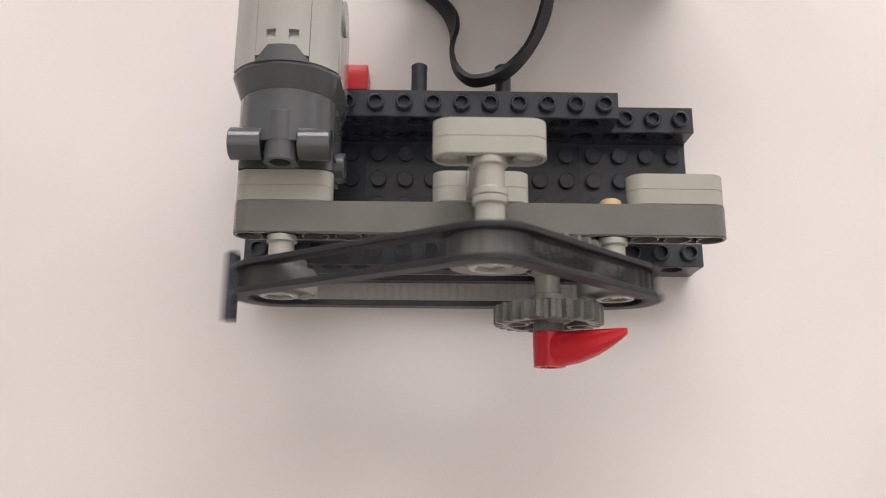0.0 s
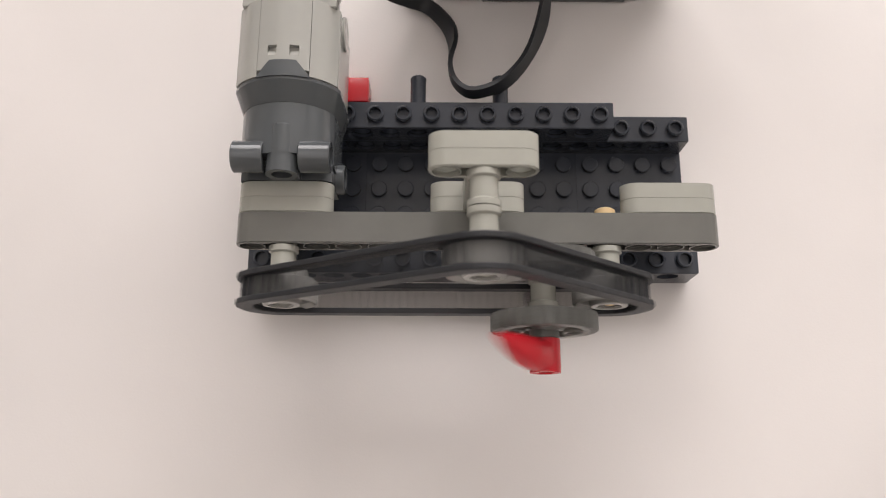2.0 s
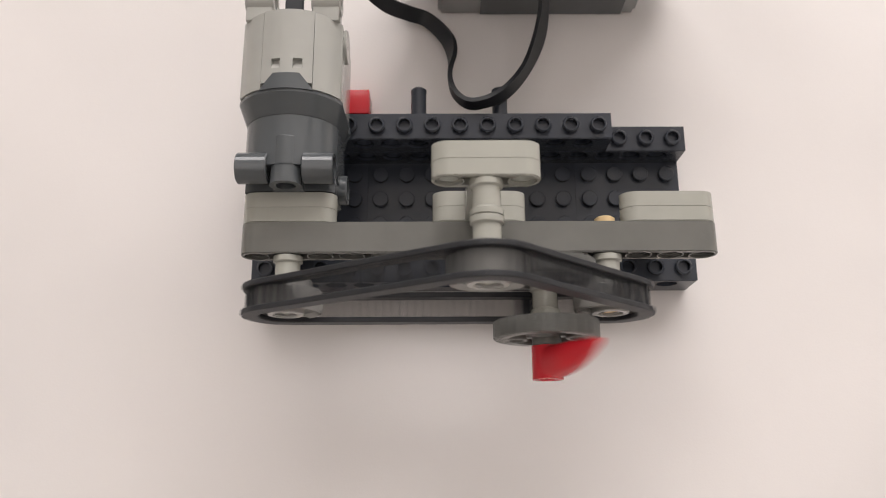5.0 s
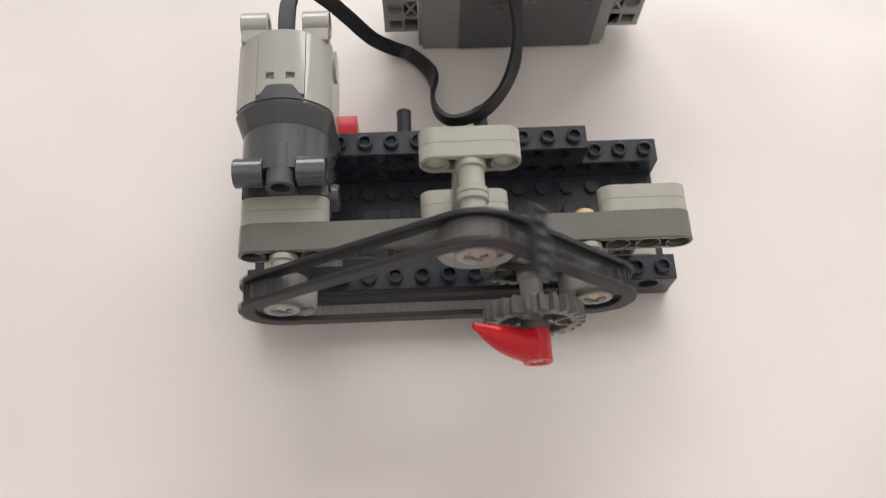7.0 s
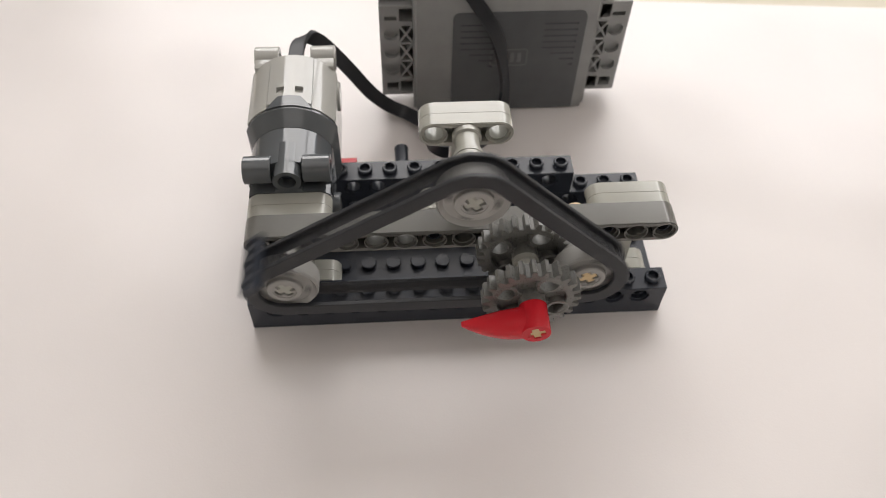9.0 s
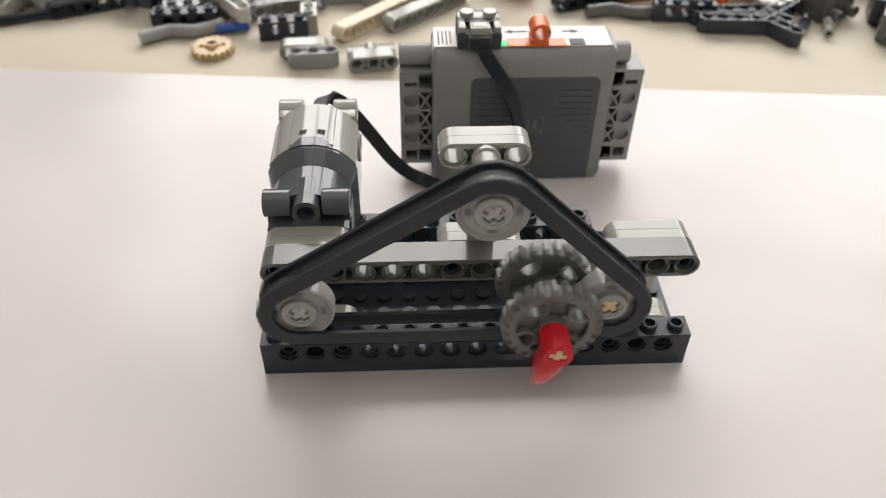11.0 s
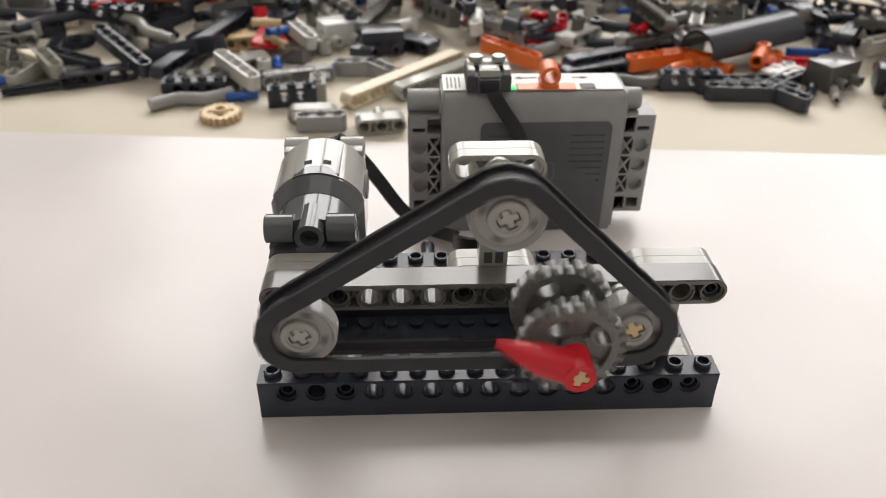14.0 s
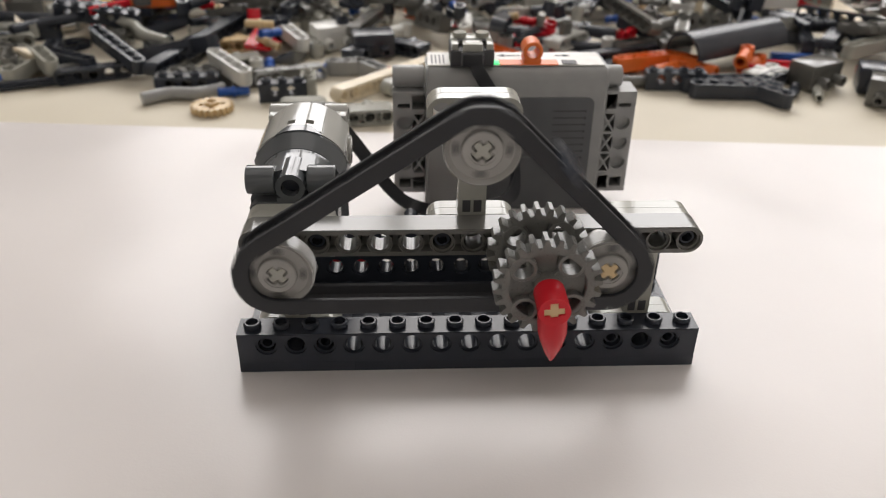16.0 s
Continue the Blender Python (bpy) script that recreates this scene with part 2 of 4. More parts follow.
def ribbon(bm, points, width, thick, across):
    """A flat band along smooth points; across[i] is the direction of its width."""
    rings = []
    for i, p in enumerate(points):
        t = (Vector(points[min(i + 1, len(points) - 1)]) - Vector(points[max(i - 1, 0)])).normalized()
        a = Vector(across[i])
        a = (a - t * a.dot(t)).normalized()
        n = t.cross(a)
        row = []
        for k in range(8):
            u, w = width * (k / 7 - 0.5), thick * (0.5 + (0.09 if k % 2 else -0.09))
            row.append(Vector(p) + a * u + n * w)
        for k in range(7, -1, -1):
            u, w = width * (k / 7 - 0.5), thick * (0.5 + (0.09 if k % 2 else -0.09))
            row.append(Vector(p) + a * u - n * w)
        rings.append([bm.verts.new(v) for v in row])
    for a, b in zip(rings, rings[1:]):
        for i in range(16):
            j = (i + 1) % 16
            bm.faces.new((a[i], a[j], b[j], b[i]))
    bm.faces.new(rings[0])
    bm.faces.new(list(reversed(rings[-1])))


def spline(points, steps=8):
    """Catmull-Rom through the points."""
    p = [Vector(q) for q in points]
    p = [2 * p[0] - p[1], *p, 2 * p[-1] - p[-2]]
    out = []
    for i in range(1, len(p) - 2):
        for k in range(steps):
            t = k / steps
            a, b, c, d = p[i - 1], p[i], p[i + 1], p[i + 2]
            out.append(0.5 * (2 * b + (c - a) * t + (2 * a - 5 * b + 4 * c - d) * t * t + (3 * b - a - 3 * c + d) * t ** 3))
    return out + [p[-2]]


# ---- setting ----
def setting():
    def flat(name, x0, x1, y0, y1, z0, z1, material, label, category, bevel=0.0):
        bm = bmesh.new()
        box(bm, x0, x1, y0, y1, z0, z1, bevel)
        return tagged(new(name, mesh_of(bm, name, material)), label, category, kind="structure")

    flat("floor", -1600, 1800, -1500, 1500, -800, -750, FLOORMAT, "brown wooden floor of the room", "floor")
    flat("ceiling", -1600, 1800, -1500, 1500, 1650, 1700, WALL, "plain white painted ceiling of the room", "ceiling")
    flat("wall_west", -1650, -1600, -1500, 1500, -750, 1650, WALL, "plain pale painted wall", "wall")
    flat("wall_east", 1800, 1850, -1500, 1500, -750, 1650, WALL, "plain pale painted wall", "wall")
    flat("wall_south", -1600, 1800, -1550, -1500, -750, 1650, WALL, "plain pale painted wall", "wall")
    bm = bmesh.new()
    slab(bm, [(-1600, -750), (1800, -750), (1800, 1650), (-1600, 1650)], [[(-550, 450), (1450, 450), (1450, 1510), (-550, 1510)]], 1350, 1450)
    tagged(new("wall_north", mesh_of(bm, "wall_north", WALL)), "pale painted wall with a wide window opening", "wall", kind="structure")
    win = tagged(new("window_1"), "wide white-framed window", "window", kind="structure")
    for name, x0, x1, z0, z1 in (("window_frame", -550, -500, 450, 1510), ("window_frame", 1400, 1450, 450, 1510), ("window_frame", -500, 1400, 450, 500), ("window_frame", -500, 1400, 1460, 1510),
                                 ("mullion", -50, 0, 500, 1460), ("mullion", 425, 475, 500, 1460), ("mullion", 900, 950, 500, 1460)):
        bm = bmesh.new()
        box(bm, x0, x1, 1352, 1392, z0, z1, 4, 1)
        part(name, bm, WALL, win)
    bm = bmesh.new()
    box(bm, -590, 1490, 1290, 1350, 425, 450, 4, 1)
    part("window_sill", bm, WALL, win)
    # Unseen housing added over the fill light, not a known fixture.
    lamp = thing("ceiling_lamp", "added flat square white housing above the unseen fill light", "lamp", 100, -200, 1650)
    bm = bmesh.new()
    box(bm, -640, 640, -640, 640, -22, 0, 6, 2)
    part("lamp_housing", bm, WALL, lamp)
    bm = bmesh.new()
    box(bm, -700, 900, -420, 900, -33, -3, 2)
    for x in (-650, 850):
        for y in (-370, 850):
            box(bm, x - 30, x + 30, y - 30, y + 30, -750, -33, 2)
    tagged(new("work_table", mesh_of(bm, "work_table", CREAM)), "cream wooden work table under a cloth", "table")
    # cloth, with soft folds
    bm = bmesh.new()
    nx, ny = 110, 90
    grid = [[bm.verts.new((-690 + 1580 * i / nx, -410 + 1300 * j / ny, 0)) for i in range(nx + 1)] for j in range(ny + 1)]
    for j in range(ny + 1):
        for i in range(nx + 1):
            v = grid[j][i].co
            fold = noise.noise(Vector((v.x * 0.004 + 3, v.y * 0.016, 0.5)))
            v.z = -1.1 + (0.9 * fold if v.y > 190 else 0.0)
    for j in range(ny):
        for i in range(nx):
            bm.faces.new((grid[j][i], grid[j][i + 1], grid[j + 1][i + 1], grid[j + 1][i]))
    tagged(new("tablecloth", mesh_of(bm, "tablecloth", CLOTH)), "cream cloth with soft folds spread over the table", "cloth", kind="structure")
    # paper
    bm = bmesh.new()
    nx, ny = 80, 60
    top = []
    for j in range(ny + 1):
        row = []
        for i in range(nx + 1):
            u, w = i / nx, j / ny
            x = -330 + 790 * u
            far = 173.4 - 0.083 * x
            y = -330 + (far + 330) * w
            row.append(bm.verts.new((x, y, 0)))
        top.append(row)
    for j in range(ny):
        for i in range(nx):
            bm.faces.new((top[j][i], top[j][i + 1], top[j + 1][i + 1], top[j + 1][i]))
    ex = bmesh.ops.extrude_face_region(bm, geom=bm.faces[:])
    for v in ex["geom"]:
        if isinstance(v, bmesh.types.BMVert):
            v.co.z = -0.25
    tagged(new("paper_sheet", mesh_of(bm, "paper_sheet", PAPER)), "large white paper sheet laid over the cloth", "paper")


setting()


# ---- the machine's black base ----
def studs(parent, centres, z, hollow):
    bm = bmesh.new()
    if hollow:
        tube(bm, (0, 0, 0), "z", 2.42, 1.7, 1.7, 18, 0.36)
        cyl(bm, (0, 0, -0.5), "z", 1.72, 0.55, 12, 0.05)
    else:
        cyl(bm, (0, 0, 0), "z", 2.42, 1.7, 18, 0.2)
        tube(bm, (0, 0, 1.65), "z", 1.6, 1.3, 0.1, 14, 0.02)
    first = None
    for x, y in centres:
        if first is None:
            first = part("stud", bm, BLACK, parent)
            first.matrix_basis = Matrix.Translation((x / 1000, y / 1000, z / 1000))
        else:
            again(first, parent, x, y, z)


def perforated_brick(x0, count, y, z, label, group):
    t = thing("perforated_brick", label, "toy brick", x0, y, z, group)
    w = 8 * count
    bm = bmesh.new()
    outline = [(0.05, 0), (w - 0.05, 0), (w - 0.05, 9.6), (0.05, 9.6)]
    rim = [(0.3, 0.02), (w - 0.3, 0.02), (w - 0.3, 9.35), (0.3, 9.35)]
    hs = [8 + 8 * i for i in range(count - 1)]
    slab(bm, rim, [circle(h, 5.8, 3.05) for h in hs], 0.05, 0.25)
    slab(bm, outline, [circle(h, 5.8, 3.05) for h in hs], 0.25, 0.85)
    slab(bm, outline, [circle(h, 5.8, 2.42) for h in hs], 0.85, 7.15)
    slab(bm, outline, [circle(h, 5.8, 3.05) for h in hs], 7.15, 7.95)
    part("brick_body", bm, BLACK, t)
    studs(t, [(4 + 8 * i, 4) for i in range(count)], 9.6, True)
    return t


def base_plate(x0, y0, nx, ny, z, skip=()):
    t = thing("base_plate", "flat black plastic plate with round studs", "toy plate", x0, y0, z, "plates under the machine")
    bm = bmesh.new()
    box(bm, 0.01, 8 * nx - 0.01, 0.05, 8 * ny - 0.05, 0, 3.2, 0.03, 1)
    part("plate_body", bm, BLACK, t)
    c = [(4 + 8 * i, 4 + 8 * j) for j in range(ny) for i in range(nx) if 8 <= y0 + 4 + 8 * j <= 40]
    studs(t, c, 3.2, False)


perforated_brick(0, 16, 0, 3.2, "long black plastic brick with a row of holes", "long bricks of the base")
perforated_brick(0, 16, 40, 3.2, "long black plastic brick with a row of holes", "long bricks of the base")
perforated_brick(24, 10, 40, 12.8, "black plastic brick with holes stacked on the rear wall", "long bricks of the base")
base_plate(0, 0, 4, 6, 0)
base_plate(32, 0, 8, 6, 0)
base_plate(96, 0, 4, 6, 0)


# ---- pins ----
def pin(x, y, z, length, material, label, group, head=True):
    """A split friction pin along y, its tip towards the front."""
    t = thing("connector_pin", label, "toy pin", x, y, z, group)
    bm = bmesh.new()
    lathe(bm, [(1.35, 0), (1.9, 0), (2.3, 0.5), (2.3, length - 0.6), (1.9, length), (1.35, length), (1.35, length - 3), (0, length - 3)], (0, 0, 0), "y", 20)
    if head:
        for a in (0, 1):
            box(bm, -2.0 + 3.4 * a, -1.4 + 3.4 * a, -length - 0.02, -length + 3.5, -0.4, 0.4, 0.05, 1)
    part("pin_body", bm, material, t)
    return t


for hx in (8, 24, 104, 120):
    pin(hx, 14, 9.0, 12.2, BLACK, "black plastic friction pin in a brick hole", "pins in the base")
for hx in (8, 24, 56, 72, 104, 120):
    pin(hx, 14, 41.5, 12.2, BLACK, "black plastic friction pin in a beam hole", "pins in the beam")
for hx in (48, 72):
    t = thing("connector_pin", "black plastic pin sticking out behind the rear wall", "toy pin", hx, 57.5, 18.6, "pins in the rear wall")
    bm = bmesh.new()
    lathe(bm, [(0, 3), (1.4, 3), (1.4, 0.1), (1.9, 0), (2.35, 0.4), (2.35, 1.2), (2.25, 1.4), (2.25, 9), (2.25, 16), (0, 16)], (0, 0, 0), "y", 20)
    part("pin_body", bm, BLACK, t)


# ---- frames and beam ----
def h_frame(x, z, label):
    """Two three-hole beams joined by an upright web; x is its middle, z the lower holes."""
    t = thing("h_frame", label, "toy frame", x, 8, z, "light grey frames")
    bm = bmesh.new()
    beam_mesh(bm, 3, -8, 0.05, 0, seam=True)
    low = part("end_beam", bm, LIGHT, t)
    again(low, t, 0, 0, 32)
    bm = bmesh.new()
    box(bm, -3.7, 3.7, 0.35, 7.7, 3.7, 28.3, 0.3)
    for s in (-1.6, 1.6):
        for zz in (4.3, 23.7):
            box(bm, s - 1.1, s + 1.1, 0.1, 0.5, zz + 3.7, zz + 4.0, 0.0)
    part("web", bm, LIGHT, t)
    # Thin dark plates: the slots' shade is put into their colour.
    for s in (-1.45, 1.45):
        for zz in (6.2, 25.8):
            bm = bmesh.new()
            box(bm, s - 1.05, s + 1.05, 0.29, 0.45, zz - 1.7, zz + 1.7, 0.0)
            part("slot", bm, PRINT_AND_SHADE, t, "dark plate that paints a slot's shade on the web")
    return t


h_frame(16, 9.0, "light grey plastic frame standing between brick and beam")
h_frame(112, 9.0, "light grey plastic frame standing between brick and beam")
h_frame(64, 41.5, "light grey plastic frame rising above the beam")

t = thing("long_beam", "dark grey round-ended plastic beam with fifteen holes", "toy beam", 4, 0, 41.5)
bm = bmesh.new()
beam_mesh(bm, 15, 4, 0, 0)
part("beam_body", bm, DARK, t)


# ---- pulleys, belt, gears ----
R_BELT = 9.7            # middle of the belt's thickness on a pulley
HUBS = ((16.0, 41.5), (64.0, 73.5), (96.0, 41.5))
Y_MID = -11.6           # middle of the belt's width


def belt_path():
    """Clockwise loop round the hubs, starting at its leftmost point: pieces of line and arc."""
    n = len(HUBS)
    tangents = []
    for i in range(n):
        (ax, az), (bx, bz) = HUBS[i], HUBS[(i + 1) % n]
        d = Vector((bx - ax, bz - az))
        out = Vector((-d.y, d.x)).normalized()
        tangents.append((Vector((ax, az)) + out * R_BELT, Vector((bx, bz)) + out * R_BELT, math.atan2(out.y, out.x)))
    pieces = []
    for i in range(n):
        a, b, ang = tangents[i]
        pieces.append(("line", a, b, (b - a).length))
        nxt = tangents[(i + 1) % n][2]
        turn = (ang - nxt) % 6.2831853
        pieces.append(("arc", Vector(HUBS[(i + 1) % n]), ang, turn, turn * R_BELT))
    return pieces, tangents


PIECES, TANGENTS = belt_path()
LOOP = sum(p[-1] for p in PIECES)
LEFT_START = (math.pi - TANGENTS[0][2]) * R_BELT     # from the leftmost point up to the first straight run


def on_belt(s):
    """Place (x, z) and outward angle at s millimetres past the leftmost point."""
    s = (s - LEFT_START) % LOOP
    for p in PIECES:
        if s <= p[-1]:
            if p[0] == "line":
                q = p[1].lerp(p[2], s / p[-1])
                d = (p[2] - p[1])
                return q, math.atan2(d.x, -d.y)
            a = p[2] - s / R_BELT
            return p[1] + R_BELT * Vector((math.cos(a), math.sin(a))), a
        s -= p[-1]
    return p[1], 0.0


LINKS = 60
PITCH = LOOP / LINKS
PERIOD = 0.7477


def build_belt():
    """Rubber ladder belt: short rigid links with two edge bands and cross ribs."""
    belt = thing("drive_belt", "black rubber ladder belt running round three wheels", "belt", 0, Y_MID, 0)
    links = []
    meshes = []
    for kind in (0, 1):
        bm = bmesh.new()
        half, th = PITCH / 2 + (0.25 if kind else 0.0), 1.1 - (0.03 if kind else 0.0)
        for y0, y1 in ((-3.9, -2.5), (2.5, 3.9)):
            box(bm, -half, half, y0 + 0.03 * kind, y1 - 0.03 * kind, -3.0, th, 0.2 if not kind else 0.22, 1)
        for x in (-PITCH / 4, PITCH / 4):
            box(bm, x - 0.36, x + 0.36, -2.6, 2.6, -0.6, 0.1, 0.1, 1)
        meshes.append(mesh_of(bm, "belt_link", RUBBER))
    for i in range(LINKS):
        ob = new("belt_link", meshes[i % 2])
        ob.parent = belt
        links.append(ob)
    bm = bmesh.new()
    slab(bm, [(-2.3, -8.2), (2.3, -8.2), (2.3, 8.2), (-2.3, 8.2)], [[(1.25 * x, z + 1.05 * y) for x, y in circle(0, 0, 1, 12)] for z in (-6.3, -3.15, 0, 3.15, 6.3)], -1.2, 1.2)
    bm.transform(Matrix.Translation((0, -1.0, 0.2)) @ Matrix.Rotation(radians(90), 4, "X"))
    box(bm, -1.5, 1.5, -3.8, 3.8, -1.9, -0.9, 0.2, 1)
    lug = part("drive_lug", bm, BLACK, belt, "flat black bar with five openings standing across the belt")
    return belt, links, lug


BELT, BELT_LINKS, LUG = build_belt()


def wheel(x, z, label, axle_back, axle_material):
    """Grooved wheel on a cross axle that turns about its own y axis; local origin on the axle at the belt's middle."""
    t = thing("pulley_wheel", label, "toy wheel", x, Y_MID, z, "wheels inside the belt")
    bm = bmesh.new()
    lathe(bm, [(3.2, 3.3), (4.4, 3.3), (4.7, 3.0), (4.7, 2.0), (4.9, 1.8), (7.3, 1.8), (8.3, 2.9), (8.6, 2.6), (8.6, -2.6), (8.3, -2.9), (6.5, -2.9), (6.3, -5.2), (5.2, -5.4), (3.2, -4.6)], (0, 0, 0), "y", 40, closed=True)
    for k in range(36):
        a = 6.2831853 * k / 36
        b2 = bmesh.new()
        box(b2, -0.3, 0.3, -2.3, 2.3, 8.5, 8.9, 0.08, 1)
        merge(bm, b2, Matrix.Rotation(a, 4, "Y"))
    part("rim", bm, WHEEL, t)
    bm = bmesh.new()
    slab(bm, circle(0, 0, 3.7, 24), [cross(2.65, 1.2)], -3.1, 4.2)
    part("hub", bm, WHEEL, t)
    # Flat dark discs replace four pockets and carry their shade as colour.
    for k in range(4):
        bm = bmesh.new()
        a = radians(45 + 90 * k)
        cyl(bm, (6.1 * math.cos(a), -1.76, 6.1 * math.sin(a)), "y", 1.0, 0.12, 14, 0.02)
        part("pocket", bm, PRINT_AND_SHADE, t, "small dark disc that paints the shade of a pocket")
    bm = bmesh.new()
    slab(bm, cross(2.3, 0.8), [], -2.7, axle_back)
    part("axle", bm, axle_material, t)
    bm = bmesh.new()
    lathe(bm, [(2.4, -4.2), (3.7, -4.2), (3.7, -5.2), (3.1, -5.6), (3.1, -9.6), (3.7, -10.0), (3.7, -11.4), (2.4, -11.4)], (0, 0, 0), "y", 24, closed=True)
    part("bush", bm, LIGHT, t, "light grey bush sleeve")
    return t


WHEELS = [wheel(16, 41.5, "pale grey wheel on the motor axle", 24, LIGHT),
          wheel(64, 73.5, "pale grey wheel at the top of the frame", 28, LIGHT),
          wheel(96, 41.5, "pale grey wheel on a tan axle through the beam", 19.6, TAN)]
bm = bmesh.new()
lathe(bm, [(0, -21.6), (1.9, -21.6), (2.6, -21.1), (2.6, -19.7), (0, -19.7)], (0, 0, 0), "y", 24)
part("axle_stop", bm, TAN, WHEELS[2], "round tan axle end")
bm = bmesh.new()
lathe(bm, [(2.4, 0), (3.7, 0), (3.7, 1.3), (3.1, 1.7), (3.1, 6.2), (3.7, 6.6), (3.7, 7.9), (2.4, 7.9)], (0, 7.95, 0), "y", 24, closed=True)
t = thing("bush_sleeve", "light grey plastic bush on the upper axle", "toy bush", 64, 0, 73.5)
part("sleeve_body", bm, LIGHT, t)


def gear_shaft():
    """Two gears and a red pointer on one axle; they turn together about y. Local origin on the axle at y = 0."""
    t = thing("gear_shaft", "two dark grey gears and a red pointer on one axle", "gear shaft", 80, 0, 41.5)
    quarters = ((1, 1), (1, -1), (-1, 1), (-1, -1))
    meshes = None
    for y in (-19.0, -4.1):
        if meshes is None:
            bm = bmesh.new()
            inner = circle(0, 0, 9.15, 40)
            slab(bm, gear_outline(24, 10.9, 12.75), [circle(0, 0, 9.4, 40)], -2.15, -1.95)
            slab(bm, gear_outline(24, 11.1, 13.0), [inner], -1.95, 1.95)
            slab(bm, gear_outline(24, 10.9, 12.75), [circle(0, 0, 9.4, 40)], 1.95, 2.15)
            gear = part("gear", bm, GEAR, t, "dark grey toothed gear")
            bm = bmesh.new()
            slab(bm, circle(0, 0, 9.3, 40), [circle(5.66 * c, 5.66 * s, 2.45, 16) for c, s in quarters], -0.35, 0.35)
            web = part("gear_web", bm, GEAR, gear)
            bm = bmesh.new()
            cyl(bm, (0, 3.9, 0), "y", 3.6, 7.8, 24, 0.25)
            for turn in (45, 135):
                b2 = bmesh.new()
                box(b2, -5.0, 5.0, -1.7, 1.7, -1.3, 1.3, 0.2, 1)
                merge(bm, b2, Matrix.Rotation(radians(turn), 4, "Y"))
            hub = part("gear_hub", bm, GEAR, gear)
            bm = bmesh.new()
            tube(bm, (0, 2.3, 0), "y", 3.3, 2.45, 4.6, 20, 0.2)
            rims = [part("hole_rim", bm, GEAR, gear)]
            rims[0].matrix_basis = Matrix.Translation((0.00566, 0, 0.00566))
            rims += [again(rims[0], gear, 5.66 * c, 0, 5.66 * s) for c, s in quarters[1:]]
            meshes = [gear, web, hub, *rims]
            gear.matrix_basis = Matrix.Translation((0, y / 1000, 0))
        else:
            other = again(gear, t, 0, y, 0)
            tagged(other, "dark grey toothed gear")
            for ob in meshes[1:]:
                again(ob, other, m=ob.matrix_basis.copy())
    bm = bmesh.new()
    lathe(bm, [(2.4, 8.0), (3.7, 8.0), (3.7, 9.2), (3.1, 9.6), (3.1, 13.6), (3.7, 14.0), (3.7, 15.2), (2.4, 15.2)], (0, 0, 0), "y", 24, closed=True)
    part("bush", bm, LIGHT, t, "light grey bush between the gears")
    bm = bmesh.new()
    slab(bm, cross(2.3, 0.88), [], -30.6, 7.5)
    part("axle", bm, TAN, t, "tan cross axle")
    # pointer: round hub and a claw that tapers to a rounded tip
    bm = bmesh.new()
    slab(bm, circle(0, 0, 3.75, 28), [cross(2.36, 0.94)], -31.0, -22.9)
    rows = []
    for k in range(15):
        u = k / 14
        x = 1.5 + 17.6 * u
        top = -22.9 - 0.2 * u * u
        low = -31.0 + 6.4 * u ** 2.0
        low = min(low, top - 0.8)
        half = min(3.4, 3.6 * (1 - u ** 1.8) + 0.45)
        ring = []
        for a in range(16):
            ang = 6.2831853 * a / 16
            cy, cz = math.cos(ang), math.sin(ang)
            cy = math.copysign(abs(cy) ** 0.6, cy)
            cz = math.copysign(abs(cz) ** 0.8, cz)
            ring.append(bm.verts.new((x, (top + low) / 2 + cy * (top - low) / 2, half * cz)))
        rows.append(ring)
    for a, b in zip(rows, rows[1:]):
        for i in range(16):
            bm.faces.new((a[i], a[(i + 1) % 16], b[(i + 1) % 16], b[i]))
    bm.faces.new(rows[0])
    bm.faces.new(list(reversed(rows[-1])))
    part("pointer", bm, RED, t, "red curved pointer claw")
    return t


SHAFT = gear_shaft()
# ---- motor ----
def barrel(bm, r, clip, low, y0, y1, r0=None, clip0=None, drop=0.0, drop0=0.0):
    """An arched section from y0 to y1: round above, flat at the sides, closed below at z = low; drop lowers its arch."""
    def outline(rad, c, d):
        a = math.acos(min(1, c / rad))
        top = [(rad * math.cos(t), rad * math.sin(t) - d) for t in np.linspace(a, math.pi - a, 25)]
        return [(c, low), *top, (-c, low)]
    front = [bm.verts.new((x, y0, z)) for x, z in outline(r0 or r, clip0 or clip, drop0)]
    back = [bm.verts.new((x, y1, z)) for x, z in outline(r, clip, drop)]
    n = len(front)
    for i in range(n):
        bm.faces.new((front[i], front[(i + 1) % n], back[(i + 1) % n], back[i]))
    bm.faces.new(front)
    bm.faces.new(list(reversed(back)))


